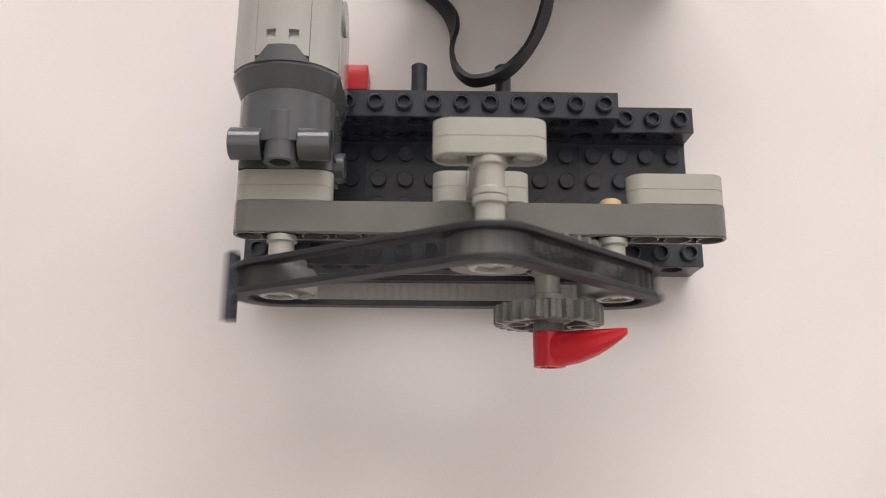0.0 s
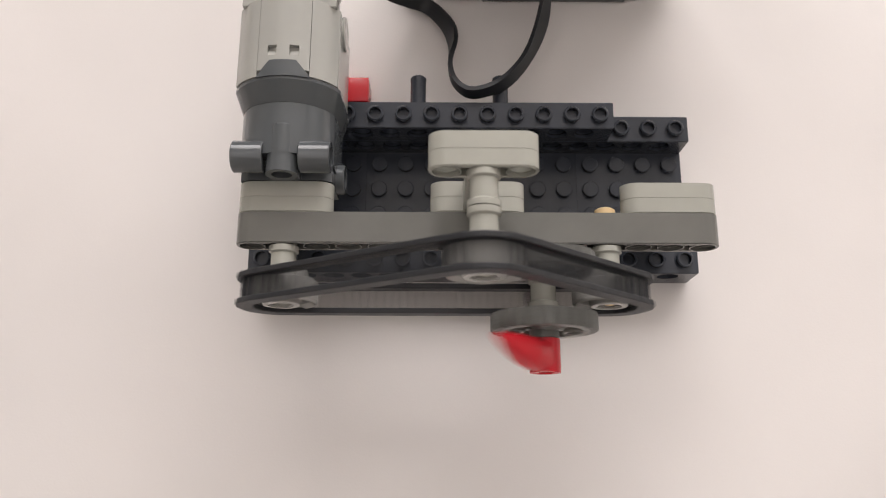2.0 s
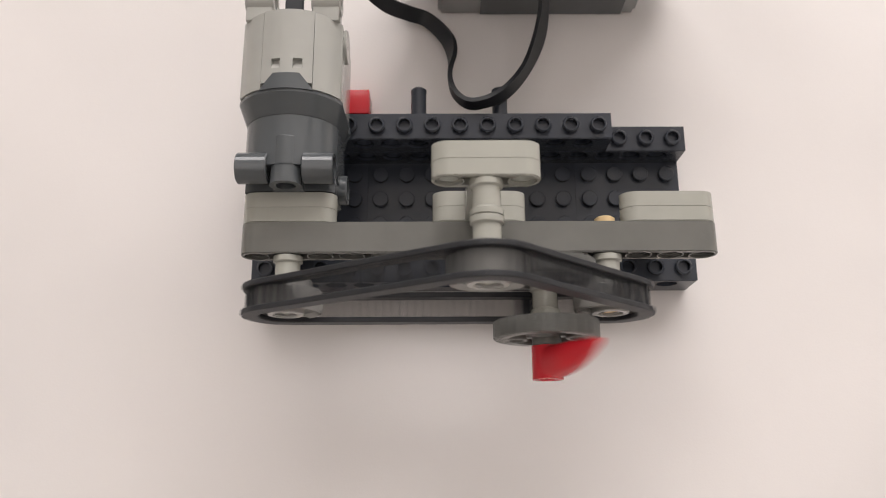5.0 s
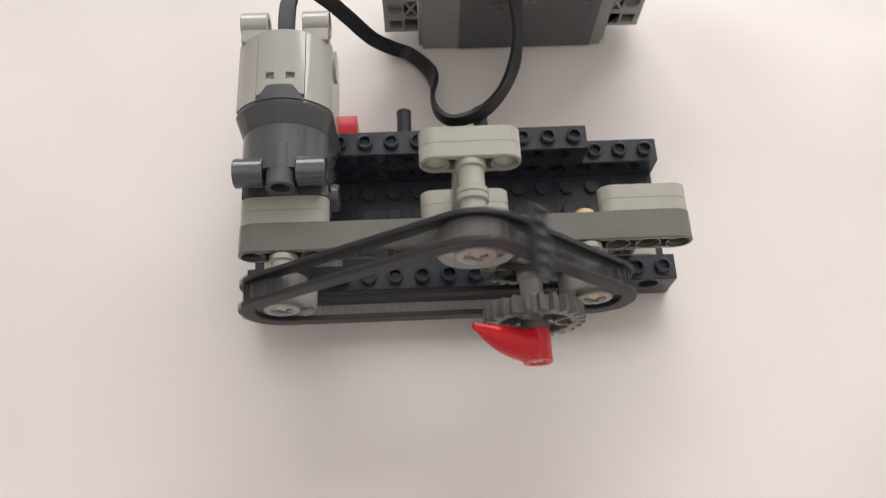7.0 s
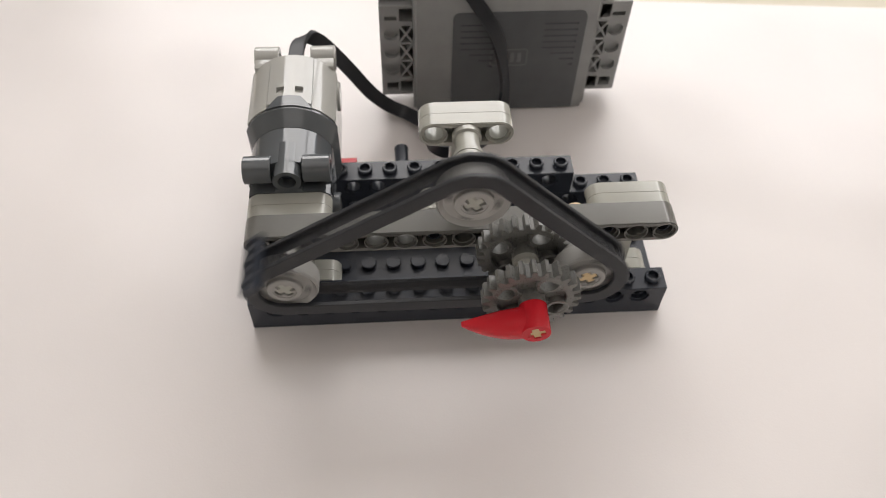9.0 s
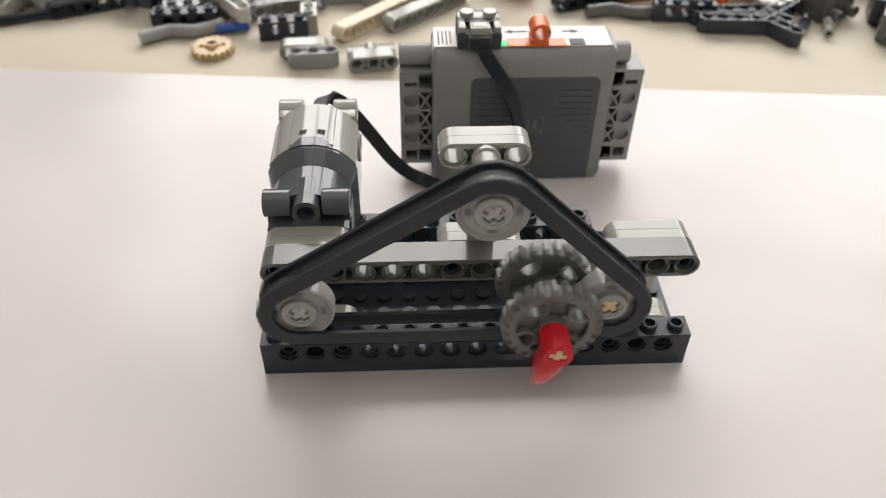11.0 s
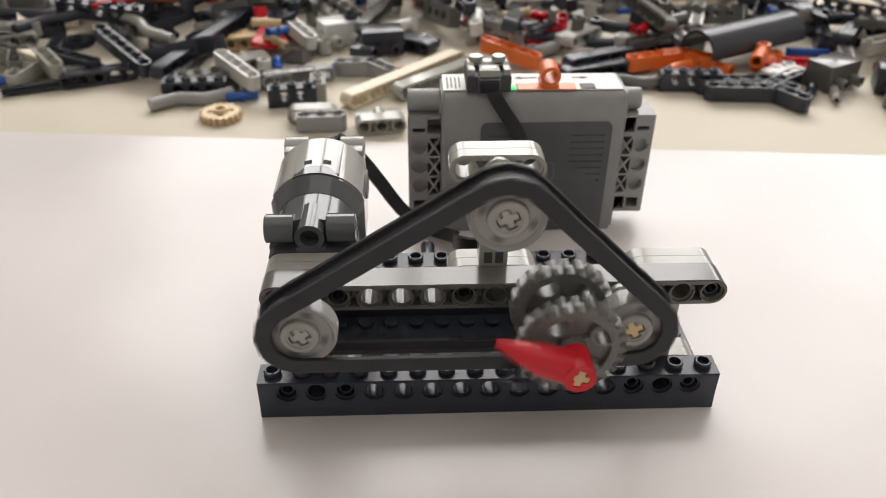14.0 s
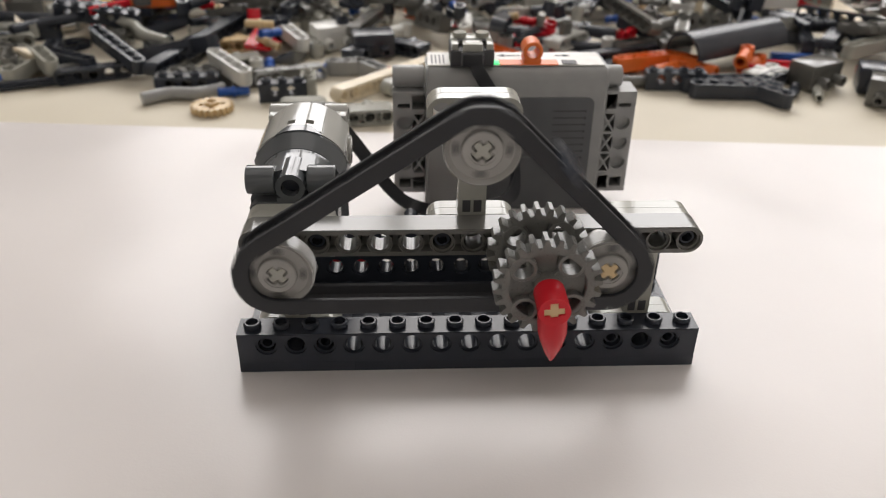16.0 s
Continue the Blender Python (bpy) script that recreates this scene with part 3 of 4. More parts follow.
def arc_panel(bm, r, x0, x1, y0, y1, thick, seg=12, slots=()):
    """A curved plate on top of the barrel between x0 and x1, with square slots (x0, x1, y0, y1) right through it."""
    xs = sorted({x0 + (x1 - x0) * k / seg for k in range(seg + 1)} | {v for q in slots for v in q[:2]})
    ys = sorted({y0, y1} | {v for q in slots for v in q[2:]})
    def point(x, y, rad):
        return Vector((x / r * rad, y, math.sqrt(r * r - x * x) / r * rad))
    up = [[bm.verts.new(point(x, y, r)) for y in ys] for x in xs]
    low = [[bm.verts.new(point(x, y, r - thick)) for y in ys] for x in xs]
    def solid(i, j):
        if not (0 <= i < len(xs) - 1 and 0 <= j < len(ys) - 1):
            return False
        x, y = (xs[i] + xs[i + 1]) / 2, (ys[j] + ys[j + 1]) / 2
        return not any(a < x < b and c < y < d for a, b, c, d in slots)
    for i in range(len(xs) - 1):
        for j in range(len(ys) - 1):
            if not solid(i, j):
                continue
            bm.faces.new((up[i][j], up[i + 1][j], up[i + 1][j + 1], up[i][j + 1]))
            bm.faces.new((low[i][j], low[i][j + 1], low[i + 1][j + 1], low[i + 1][j]))
            for di, dj, a, b in ((-1, 0, (i, j), (i, j + 1)), (1, 0, (i + 1, j), (i + 1, j + 1)), (0, -1, (i, j), (i + 1, j)), (0, 1, (i, j + 1), (i + 1, j + 1))):
                if not solid(i + di, j + dj):
                    bm.faces.new((up[a[0]][a[1]], up[b[0]][b[1]], low[b[0]][b[1]], low[a[0]][a[1]]))


def motor():
    t = thing("electric_motor", "grey toy motor with dark front end and round lugs", "motor", 16, 0, 41.5)
    bm = bmesh.new()
    barrel(bm, 13.5, 12.2, -13.0, 39.42, 60.8)
    part("casing", bm, MLIGHT, t, "light grey motor casing", 30)
    bm = bmesh.new()
    slots = [(x - 1.15, x + 1.15, 44.7, 47.4) for x in (-2.75, 2.75)]
    arc_panel(bm, 14.8, -6.4, 6.4, 41.0, 61.2, 1.3, 12, slots)
    panel = part("top_panel", bm, MLIGHT, t)
    for s in (-1, 1):
        bm = bmesh.new()
        arc_panel(bm, 14.75, min(6.52 * s, 12.9 * s), max(6.52 * s, 12.9 * s), 39.55, 61.0, 1.2)
        part("side_panel", bm, MLIGHT, t)
        bm = bmesh.new()
        box(bm, 12.3 * s - 0.55, 12.3 * s + 0.55, 39.55, 61.0, -12.5, 7.6, 0.2, 1)
        part("side_panel", bm, MLIGHT, t)
    for x in (-2.75, 2.75):
        bm = bmesh.new()
        vs = [bm.verts.new(v) for v in ((x - 1.1, 44.75, 14.3), (x + 1.1, 44.75, 14.3), (x + 1.1, 46.6, 13.3), (x - 1.1, 46.6, 13.3), (x - 1.1, 44.75, 13.2), (x + 1.1, 44.75, 13.2))]
        for f in ((0, 1, 2, 3), (0, 4, 5, 1), (0, 3, 4), (1, 5, 2), (4, 3, 2, 5)):
            bm.faces.new([vs[i] for i in f])
        part("slot_ramp", bm, MLIGHT, panel)
    # dark front end
    bm = bmesh.new()
    barrel(bm, 14.45, 13.3, -13.0, 38.5, 39.4)
    barrel(bm, 14.45, 13.3, -12.5, 33.7, 38.52, 12.2, 11.75, 0.0, 0.6)
    part("collar", bm, MDARK, t, "dark grey collar", 25)
    bm = bmesh.new()
    rows = []
    for k in range(9):
        x = -6.6 + 13.2 * k / 8
        y1 = 39.4 + min(4.0, 1.25 * (6.6 - abs(x)))
        z = math.sqrt(14.86 ** 2 - x * x)
        rows.append([bm.verts.new(v) for v in ((x, 39.2, z), (x, y1, z), (x, y1, z - 1.0), (x, 39.2, z - 1.0))])
    for a, b in zip(rows, rows[1:]):
        for i in range(4):
            bm.faces.new((a[i], a[(i + 1) % 4], b[(i + 1) % 4], b[i]))
    part("collar_tab", bm, MDARK, t)
    bm = bmesh.new()
    barrel(bm, 12.2, 11.75, -12.5, 20.5, 33.9, drop=0.75, drop0=0.75)
    part("neck", bm, MDARK, t, "dark grey rounded neck", 30)
    bm = bmesh.new()
    slab(bm, [(-11.4, -12.2), (11.4, -12.2), (11.4, 2.0), (9, 3.6), (-9, 3.6), (-11.4, 2.0)], [circle(0, 0, 2.6)], 16.2, 20.6)
    part("front_flange", bm, MDARK, t)
    bm = bmesh.new()
    slab(bm, circle(0, 8.0, 3.95, 28), [circle(0, 8.0, 2.5, 20)], 15.9, 20.5)
    box(bm, -3.9, 3.9, 16.0, 26.0, -4.0, 5.0, 0.2)
    tube(bm, (0, 28.0, 8.0), "y", 3.95, 2.5, 8.0, 28, 0.2)
    socket = part("pin_socket", bm, MDARK, t)
    # Black disc closes the hole; its colour supplies the shade inside.
    bm = bmesh.new()
    cyl(bm, (0, 19.7, 8.0), "y", 2.5, 0.6, 20, 0.05)
    part("socket_bottom", bm, BLACK, socket, "black disc that paints the shade inside the round hole")
    for x in (-12.0, 4.3):
        bm = bmesh.new()
        tube(bm, (x, 20.4, 8.4), "x", 3.95, 2.45, 7.7, 26, 0.25)
        cyl(bm, (x + 2.5, 20.4, 8.4), "x", 2.5, 2.5, 16, 0.05)
        part("front_lug", bm, MDARK, t)
        bm = bmesh.new()
        tube(bm, (x + (0.0 if x < 0 else 1.6), 20.4, -8.0), "x", 3.95, 2.45, 7.7, 26, 0.25)
        part("front_lug", bm, MDARK, t)
    # rear end
    for x in (-12.3, 4.9):
        bm = bmesh.new()
        tube(bm, (x, 67.4, 8.0), "x", 3.95, 2.45, 7.5, 26, 0.25)
        box(bm, x + 0.3, x + 7.2, 60.5, 67.4, 4.2, 10.6, 0.3)
        part("rear_lug", bm, MLIGHT, t)
    bm = bmesh.new()
    box(bm, -11.6, 11.6, 60.6, 63.0, -12.5, 9.0, 0.5)
    part("rear_plate", bm, MLIGHT, t)
    bm = bmesh.new()
    cyl(bm, (12.6, 58.5, 0.0), "x", 4.6, 0.9, 28, 0.25)
    part("side_boss", bm, MLIGHT, t)
    return t


motor()

t = thing("red_brick", "small smooth red plastic brick behind the base", "toy brick", 16, 54.3, 0)
bm = bmesh.new()
box(bm, 0, 16.4, 0, 7.9, 0, 9.6, 0.2)
part("brick_body", bm, RED, t)

# ---- cable ----
t = thing("flat_cable", "black ribbed flat cable from motor to battery box", "cable", 16, 71, 50)
pts = [(15.5, 62, 46), (15.5, 70, 46.8), (15.8, 78, 46.5), (17.3, 84.5, 44.5), (21, 88, 40.5), (26, 88.6, 34), (31.5, 88.3, 26), (38, 88, 16), (44.5, 90.5, 7),
       (50.5, 90.0, 3.8), (56.4, 82, 6.5), (58.2, 73, 11.5), (57.4, 63, 16.5), (58.6, 55.2, 21), (62.5, 50.8, 23), (68, 51.0, 24), (74, 55, 22.5), (80, 63.5, 20),
       (84.5, 74.5, 18.5), (86.2, 84, 20.5), (85.3, 89.8, 28), (83.2, 91.6, 36), (79.5, 92.2, 44), (75.5, 92.6, 50), (71.6, 93.0, 56.5), (70.5, 96, 60.0)]
acr = [(1, 0, 0), (1, 0, 0), (1, 0.1, 0.1), (0.9, 0.4, 0.2), (0.6, 0.6, 0.4), (0.5, 0.6, 0.45), (0.5, 0.55, 0.45), (0.5, 0.6, 0.45), (0.4, 0.7, 0.45),
       (0.5, 0.7, 0.5), (0.7, 0.2, 0.7), (0.4, 0, 1), (0, 0, 1), (0, 0, 1), (0, 0.1, 1), (0, 0.2, 1), (-0.2, 0.4, 1), (-0.4, 0.1, 0.9),
       (-0.6, -0.15, 0.6), (-0.55, -0.55, 0.5), (-0.65, -0.55, 0.3), (-0.85, -0.4, 0.05), (-1, -0.15, -0.25), (-1, 0, -0.4), (-1, 0, -0.2), (-1, 0, 0)]
bm = bmesh.new()
ribbon(bm, [p - Vector((16, 71, 50)) for p in spline(pts, 6)], 4.8, 1.15, spline(acr, 6))
part("ribbon", bm, RUBBER, t)


# ---- battery box ----
def battery_box():
    t = thing("battery_box", "grey toy battery box with dark panel and orange switch", "battery box", 86, 94.5, 0)
    X0, X1 = -32.2, 33.2          # local x: body from 53.8 to 118
    def rounded(x0, x1, z0, z1, r, bottom=True):
        pts = []
        for cx, cz, a0 in ((x1 - r, z1 - r, 0), (x0 + r, z1 - r, 90), (x0 + r, z0 + r, 180), (x1 - r, z0 + r, 270)):
            if not bottom and a0 >= 180:
                pts.append((x0 if a0 == 180 else x1, z0))
                continue
            pts += [(cx + r * math.cos(radians(a0 + 15 * k)), cz + r * math.sin(radians(a0 + 15 * k))) for k in range(7)]
        return pts
    bm = bmesh.new()
    # side profile swept along x: soft front shoulder
    prof = [(0.6, 0), (0, 1.0), (0, 51), (0.5, 53.5), (1.9, 55.4), (4, 56), (17.2, 56), (18.3, 55.2), (18.8, 53), (18.8, 0)]
    rows = [[bm.verts.new((x, y + i, z)) for y, z in prof] for x, i in ((X0, 0), (X0, 0), (X1, 0))][1:]
    n = len(prof)
    for i in range(n):
        bm.faces.new((rows[0][i], rows[0][(i + 1) % n], rows[1][(i + 1) % n], rows[1][i]))
    bm.faces.new(rows[0])
    bm.faces.new(list(reversed(rows[1])))
    bmesh.ops.bevel(bm, geom=[e for e in bm.edges if abs(e.verts[0].co.x - e.verts[1].co.x) < 0.01], offset=1.2, segments=3, affect="EDGES")
    body = part("case", bm, BOXGREY, t, "grey battery case")
    bm = bmesh.new()
    slab(bm, rounded(-18.3, 28.4, 0.8, 45.2, 2.6, False), [], -0.5, 0.6)
    panel = part("front_panel", bm, PANEL, t, "dark grey panel with fine grooves")
    # Raised dark bars and dots, coloured like the shade within fine grooves.
    for k in range(8):
        w = 11.8 if k < 5 else 11.8 - 3.4 * (k - 4)
        for x in (25.6, -15.6 + 11.8):
            bm = bmesh.new()
            box(bm, x - w, x, -0.62, -0.4, 40.0 - 2.6 * k, 40.4 - 2.6 * k, 0.05, 1)
            part("groove", bm, PRINT_AND_SHADE, panel)
            bm = bmesh.new()
            cyl(bm, (x - 0.2, -0.4, 40.2 - 2.6 * k), "y", 0.5, 0.25, 10, 0.05)
            part("groove_dot", bm, PRINT_AND_SHADE, panel)
    bm = bmesh.new()
    slab(bm, rounded(-4.5, 9.0, 22, 29.5, 1.2), [rounded(-4.1, 8.6, 22.4, 29.1, 1.0)], -0.62, -0.4)
    emblem = part("emblem_frame", bm, PRINTLIGHT, panel, "faint raised frame")
    for k in range(4):
        bm = bmesh.new()
        box(bm, -2.6 + 2.6 * k, -1.2 + 2.6 * k, -0.62, -0.4, 23.6, 27.8, 0.1, 1)
        part("emblem_bar", bm, PRINTLIGHT, emblem)
    # perforated side wings
    for side in (-1, 1):
        x0, x1 = (-44.0, -32.4) if side < 0 else (33.4, 44.6)
        hx = -40.0 if side < 0 else 40.6
        lx = -34.7 if side < 0 else 35.3
        bm = bmesh.new()
        outer = [(x0, 6), (x1, 6), (x1, 46), (x0, 46)]
        holes = [circle(hx, z, 2.7) for z in (18, 26, 34)]
        slots = []
        lo, hi = lx - 2.3, lx + 2.3
        for za in (14, 22, 30):
            zb = za + 8
            slots += [[(lo + 0.4, za + 0.4), (hi - 0.4, za + 0.4), (lx, za + 3.3)], [(lo + 0.4, zb - 0.4), (lx, zb - 3.3), (hi - 0.4, zb - 0.4)],
                      [(lo, za + 1.1), (lx - 0.5, za + 4), (lo, zb - 1.1)], [(hi, za + 1.1), (hi, zb - 1.1), (lx + 0.5, za + 4)]]
        slots += [[(lo, 7.2), (hi, 7.2), (hi, 12.6), (lo, 12.6)], [(lo, 39.4), (hi, 39.4), (hi, 45), (lo, 45)],
                  [(hx - 2.2, 8), (hx + 2.2, 8), (hx + 2.2, 12), (hx - 2.2, 12)], [(hx - 2.2, 40), (hx + 2.2, 40), (hx + 2.2, 41.6), (hx - 2.2, 41.6)]]
        slab(bm, outer, holes + slots, 3.5, 5.4)
        slab(bm, outer, slots, 5.41, 10.5)
        slab(bm, outer, [], 10.51, 14.5)
        part("side_wing", bm, BOXGREY, t)
        bm = bmesh.new()
        cyl(bm, (x0 if side < 0 else 33.2, 9, 50.2), "x", 3.9, 11.4 if side < 0 else 6.0, 24, 0.3)
        part("side_lug", bm, BOXGREY, t)
    # top: pale label strip, switch well, switch, lamp
    bm = bmesh.new()
    box(bm, X0 + 0.6, X1 - 2.0, 2.6, 17.2, 55.9, 56.35, 0.1, 1)
    top = part("top_label", bm, STICKER, t, "pale printed top label")
    for x0, x1 in ((-6, 2.2), (12.8, 20.6)):
        bm = bmesh.new()
        box(bm, x0 + 2, x1 - 2 if x0 > 0 else x1, 12.6, 13.3, 56.36, 56.5, 0.02, 1)
        tip = x1 if x0 > 0 else x0
        root = x1 - 2.6 if x0 > 0 else x0 + 2.6
        vs = [bm.verts.new(v) for v in ((tip, 12.95, 56.5), (root, 14.2, 56.5), (root, 11.7, 56.5), (tip, 12.95, 56.36), (root, 14.2, 56.36), (root, 11.7, 56.36))]
        for f in ((0, 1, 2), (3, 5, 4), (0, 3, 4, 1), (1, 4, 5, 2), (2, 5, 3, 0)):
            bm.faces.new([vs[i] for i in f])
        part("printed_arrow", bm, PRINT_AND_SHADE, top, "small dark printed arrow")
    for k in range(4):
        bm = bmesh.new()
        box(bm, -30.2 + 1.4 * k, -29.6 + 1.4 * k, 4 + 0.6 * (k % 2), 14, 56.36, 56.48, 0.02, 1)
        part("print_bar", bm, PRINTLIGHT, top)
    bm = bmesh.new()
    box(bm, -6.0, 14.8, 1.9, 7.6, 56.3, 56.7, 0.2, 1)
    part("switch_plate", bm, ORANGE, top, "flat orange switch plate")
    # Dark plate instead of an opening, with the hole's shade as its colour.
    bm = bmesh.new()
    box(bm, 16.4, 21.6, 3.0, 7.2, 56.3, 56.62, 0.1, 1)
    part("socket_hole", bm, PRINT_AND_SHADE, top, "small dark square plate that paints an opening's shade")
    bm = bmesh.new()
    box(bm, -8.4, -6.2, 2.6, 5.6, 56.2, 57.0, 0.3)
    part("green_lamp", bm, GREEN, top, "small glowing green lamp")
    bm = bmesh.new()
    tube(bm, (5.4, 10.4, 61.0), "y", 3.5, 2.2, 8.4, 24, 0.3)
    box(bm, 2.2, 8.6, 2.2, 10.2, 56.5, 58.6, 0.5)
    part("switch_knob", bm, ORANGE, t, "orange ring-shaped switch knob")
    return t


battery_box()

t = thing("cable_plug", "dark grey cable plug with pale studded top", "cable plug", 70, 100, 56)
bm = bmesh.new()
box(bm, -7.6, 7.6, -5.5, 9.5, 0.4, 6.2, 0.5)
part("plug_body", bm, PRINT_AND_SHADE, t)
bm = bmesh.new()
box(bm, -7.3, 7.3, 2.6, 9.2, 6.1, 8.2, 0.4)
for x in (-6.1, 6.1):
    box(bm, x - 1.2, x + 1.2, -4.6, 2.7, 5.8, 8.2, 0.3)
box(bm, -3.5, 3.5, -6.0, -0.4, 5.9, 8.6, 0.4)
cap = part("plug_cap", bm, LIGHT, t, "light grey studded cap")
# Dark bar fills the cap's recess; the recess shade is its colour.
bm = bmesh.new()
box(bm, -5.6, 5.6, 0.4, 2.5, 7.6, 8.0, 0.1, 1)
part("cap_slot", bm, PRINT_AND_SHADE, cap, "dark bar that paints a slot's shade across the cap")
bm = bmesh.new()
box(bm, -3.9, 3.9, -6.4, -4.8, 0.6, 5.8, 0.3)
part("cable_guide", bm, PANEL, t, "dark grey cable guide")
for x in (-4, 4):
    bm = bmesh.new()
    cyl(bm, (x, 5, 8.1), "z", 2.42, 1.7, 18, 0.2)
    part("stud", bm, LIGHT, cap)
bm = bmesh.new()
box(bm, -2.4, 2.4, -4.4, -1.8, 8.5, 8.75, 0.1, 1)
part("cap_bar", bm, STICKER, cap, "pale embossed bar")
bm = bmesh.new()
box(bm, -3.4, 3.4, -7.2, -5.0, 0.8, 5.0, 0.4)
part("strain_relief", bm, RUBBER, t)

# ---- loose toy pieces on the cloth ----
MADE = {}
COLOURS = {"black": BLACK, "dark grey": DARK, "light grey": LIGHT, "grey": BOXGREY, "red": RED, "dark red": DRED, "tan": TAN, "cream": CREAM,
           "orange": ORANGE, "blue": BLUE, "yellow": YELLOW, "white": WHITE}
LAY = Matrix.Rotation(radians(90), 4, "X")


def loose_mesh(kind, n):
    """Meshes of loose pieces, lying on z = 0 with their length along x. Returns (part name, bmesh) pairs."""
    bm, out = bmesh.new(), []
    half = 4.0 * (n - 1)
    if kind == "beam":
        beam_mesh(bm, n, -half, 0, 0)
        bm.transform(LAY)
        out = [("beam_body", bm)]
    elif kind == "upright_beam":
        beam_mesh(bm, n, -half, -3.95, 3.85)
        out = [("beam_body", bm)]
    elif kind == "perforated_brick":
        w = 4.0 * n
        slab(bm, [(-w, 0), (w, 0), (w, 9.6), (-w, 9.6)], [circle(-w + 8 + 8 * i, 5.8, 2.5, 14) for i in range(n - 1)], -3.95, 3.95)
        out = [("brick_body", bm)]
        for i in range(n):
            b2 = bmesh.new()
            tube(b2, (-w + 4 + 8 * i, 0, 9.6), "z", 2.42, 1.6, 1.7, 14)
            out.append(("stud", b2))
    elif kind == "plate":
        w = 4.0 * n
        box(bm, -w, w, -8, 8, 0, 3.2, 0.2, 1)
        out = [("plate_body", bm)]
        for i in range(n):
            for y in (-4, 4):
                b2 = bmesh.new()
                cyl(b2, (-w + 4 + 8 * i, y, 3.2), "z", 2.42, 1.7, 14, 0.2)
                out.append(("stud", b2))
    elif kind == "axle":
        slab(bm, cross(2.3, 0.9, 0, 0, 0.4), [], -4.0 * n, 4.0 * n)
        bm.transform(Matrix.Translation((0, 0, 2.2)) @ Matrix.Rotation(radians(90), 4, "Z"))
        out = [("axle_body", bm)]
    elif kind == "pin":
        lathe(bm, [(1.3, -8), (1.9, -8), (2.4, -7.4), (2.4, -6.9), (2.2, -6.6), (2.2, -0.8), (2.95, -0.7), (2.95, 0.7), (2.2, 0.8), (2.2, 6.6), (2.4, 6.9), (2.4, 7.4), (1.9, 8), (1.3, 8)],
              (0, 0, 2.5), "x", 16, closed=True)
        out = [("pin_body", bm)]
    elif kind == "bush":
        tube(bm, (0, 0, 0), "z", 3.7, 2.4, 7.8, 18)
        out = [("bush_body", bm)]
    elif kind == "connector":
        tube(bm, (-8, 0, 3.8), "x", 3.7, 2.4, 16, 18)
        tube(bm, (11.5, 0, 0), "z", 3.85, 2.42, 7.8, 18)
        b2 = bmesh.new()
        box(b2, 6.5, 9, -2.2, 2.2, 1.6, 6.0, 0.2, 1)
        out = [("sleeve", bm), ("neck", b2)]
    elif kind == "cross_block":
        beam_mesh(bm, 3, -8, -3.95, 3.85)
        b2 = bmesh.new()
        tube(b2, (0, 11, 3.85), "y", 3.85, 2.42, 7.0, 18)
        b3 = bmesh.new()
        box(b3, -11.5, 11.5, 4.0, 11.0, 1.2, 6.4, 0.4)
        out = [("beam_body", bm), ("socket", b2), ("bridge", b3)]
    elif kind == "gear":
        slab(bm, gear_outline(20, 8.6, 10.4), [cross(2.4, 0.95)] + [circle(5.2 * c, 5.2 * s, 1.4, 10) for c, s in ((1, 0), (-1, 0), (0, 1), (0, -1))], 0, 3.4)
        bm.transform(LAY)
        b2 = bmesh.new()
        tube(b2, (0, 0, 3.3), "z", 3.6, 2.4, 1.6, 18)
        out = [("gear_ring", bm), ("hub", b2)]
    elif kind == "angle_beam":
        beam_mesh(bm, n, -half, 0, 0)
        b2 = bmesh.new()
        beam_mesh(b2, 3, 0, 0, 0)
        b2.transform(Matrix.Translation((half, 0, 0)) @ Matrix.Rotation(radians(-53), 4, "Y"))
        merge(bm, b2)
        bm.transform(LAY)
        out = [("beam_body", bm)]
    elif kind == "panel":
        rows = []
        for k in range(11):
            a = radians(18 * k)
            c, s = math.cos(a), math.sin(a)
            rows.append([(-36, 13 * c, 13 * s), (36, 13 * c, 13 * s), (36, 11.4 * c, 11.4 * s), (-36, 11.4 * c, 11.4 * s)])
        rows = [[bm.verts.new(v) for v in r] for r in rows]
        for a, b in zip(rows, rows[1:]):
            for i in range(4):
                bm.faces.new((a[i], a[(i + 1) % 4], b[(i + 1) % 4], b[i]))
        bm.faces.new(rows[0])
        bm.faces.new(list(reversed(rows[-1])))
        out = [("shell", bm)]
    elif kind == "hose":
        pts = spline([(-4.0 * n, -3, 3.2), (-1.3 * n, 2, 3.2), (1.3 * n, -1, 3.2), (4.0 * n, 4, 3.2)], 8)
        rings = []
        for i, p in enumerate(pts):
            d = (pts[min(i + 1, len(pts) - 1)] - pts[max(i - 1, 0)]).normalized()
            a = d.cross(Vector((0, 0, 1))).normalized()
            r = 3.1 + (0.25 if i % 2 else 0)
            rings.append([bm.verts.new(p + r * (math.cos(k * 0.5236) * a + math.sin(k * 0.5236) * Vector((0, 0, 1)))) for k in range(12)])
        for a, b in zip(rings, rings[1:]):
            for i in range(12):
                bm.faces.new((a[i], a[(i + 1) % 12], b[(i + 1) % 12], b[i]))
        bm.faces.new(rings[0])
        bm.faces.new(list(reversed(rings[-1])))
        out = [("hose_body", bm)]
    elif kind == "slope":
        vs = [bm.verts.new(v) for v in ((-4.0 * n, -8, 0), (4.0 * n, -8, 0), (4.0 * n, 8, 0), (-4.0 * n, 8, 0), (-4.0 * n, -8, 3), (4.0 * n, -8, 1.5), (4.0 * n, 8, 1.5), (-4.0 * n, 8, 9.6))]
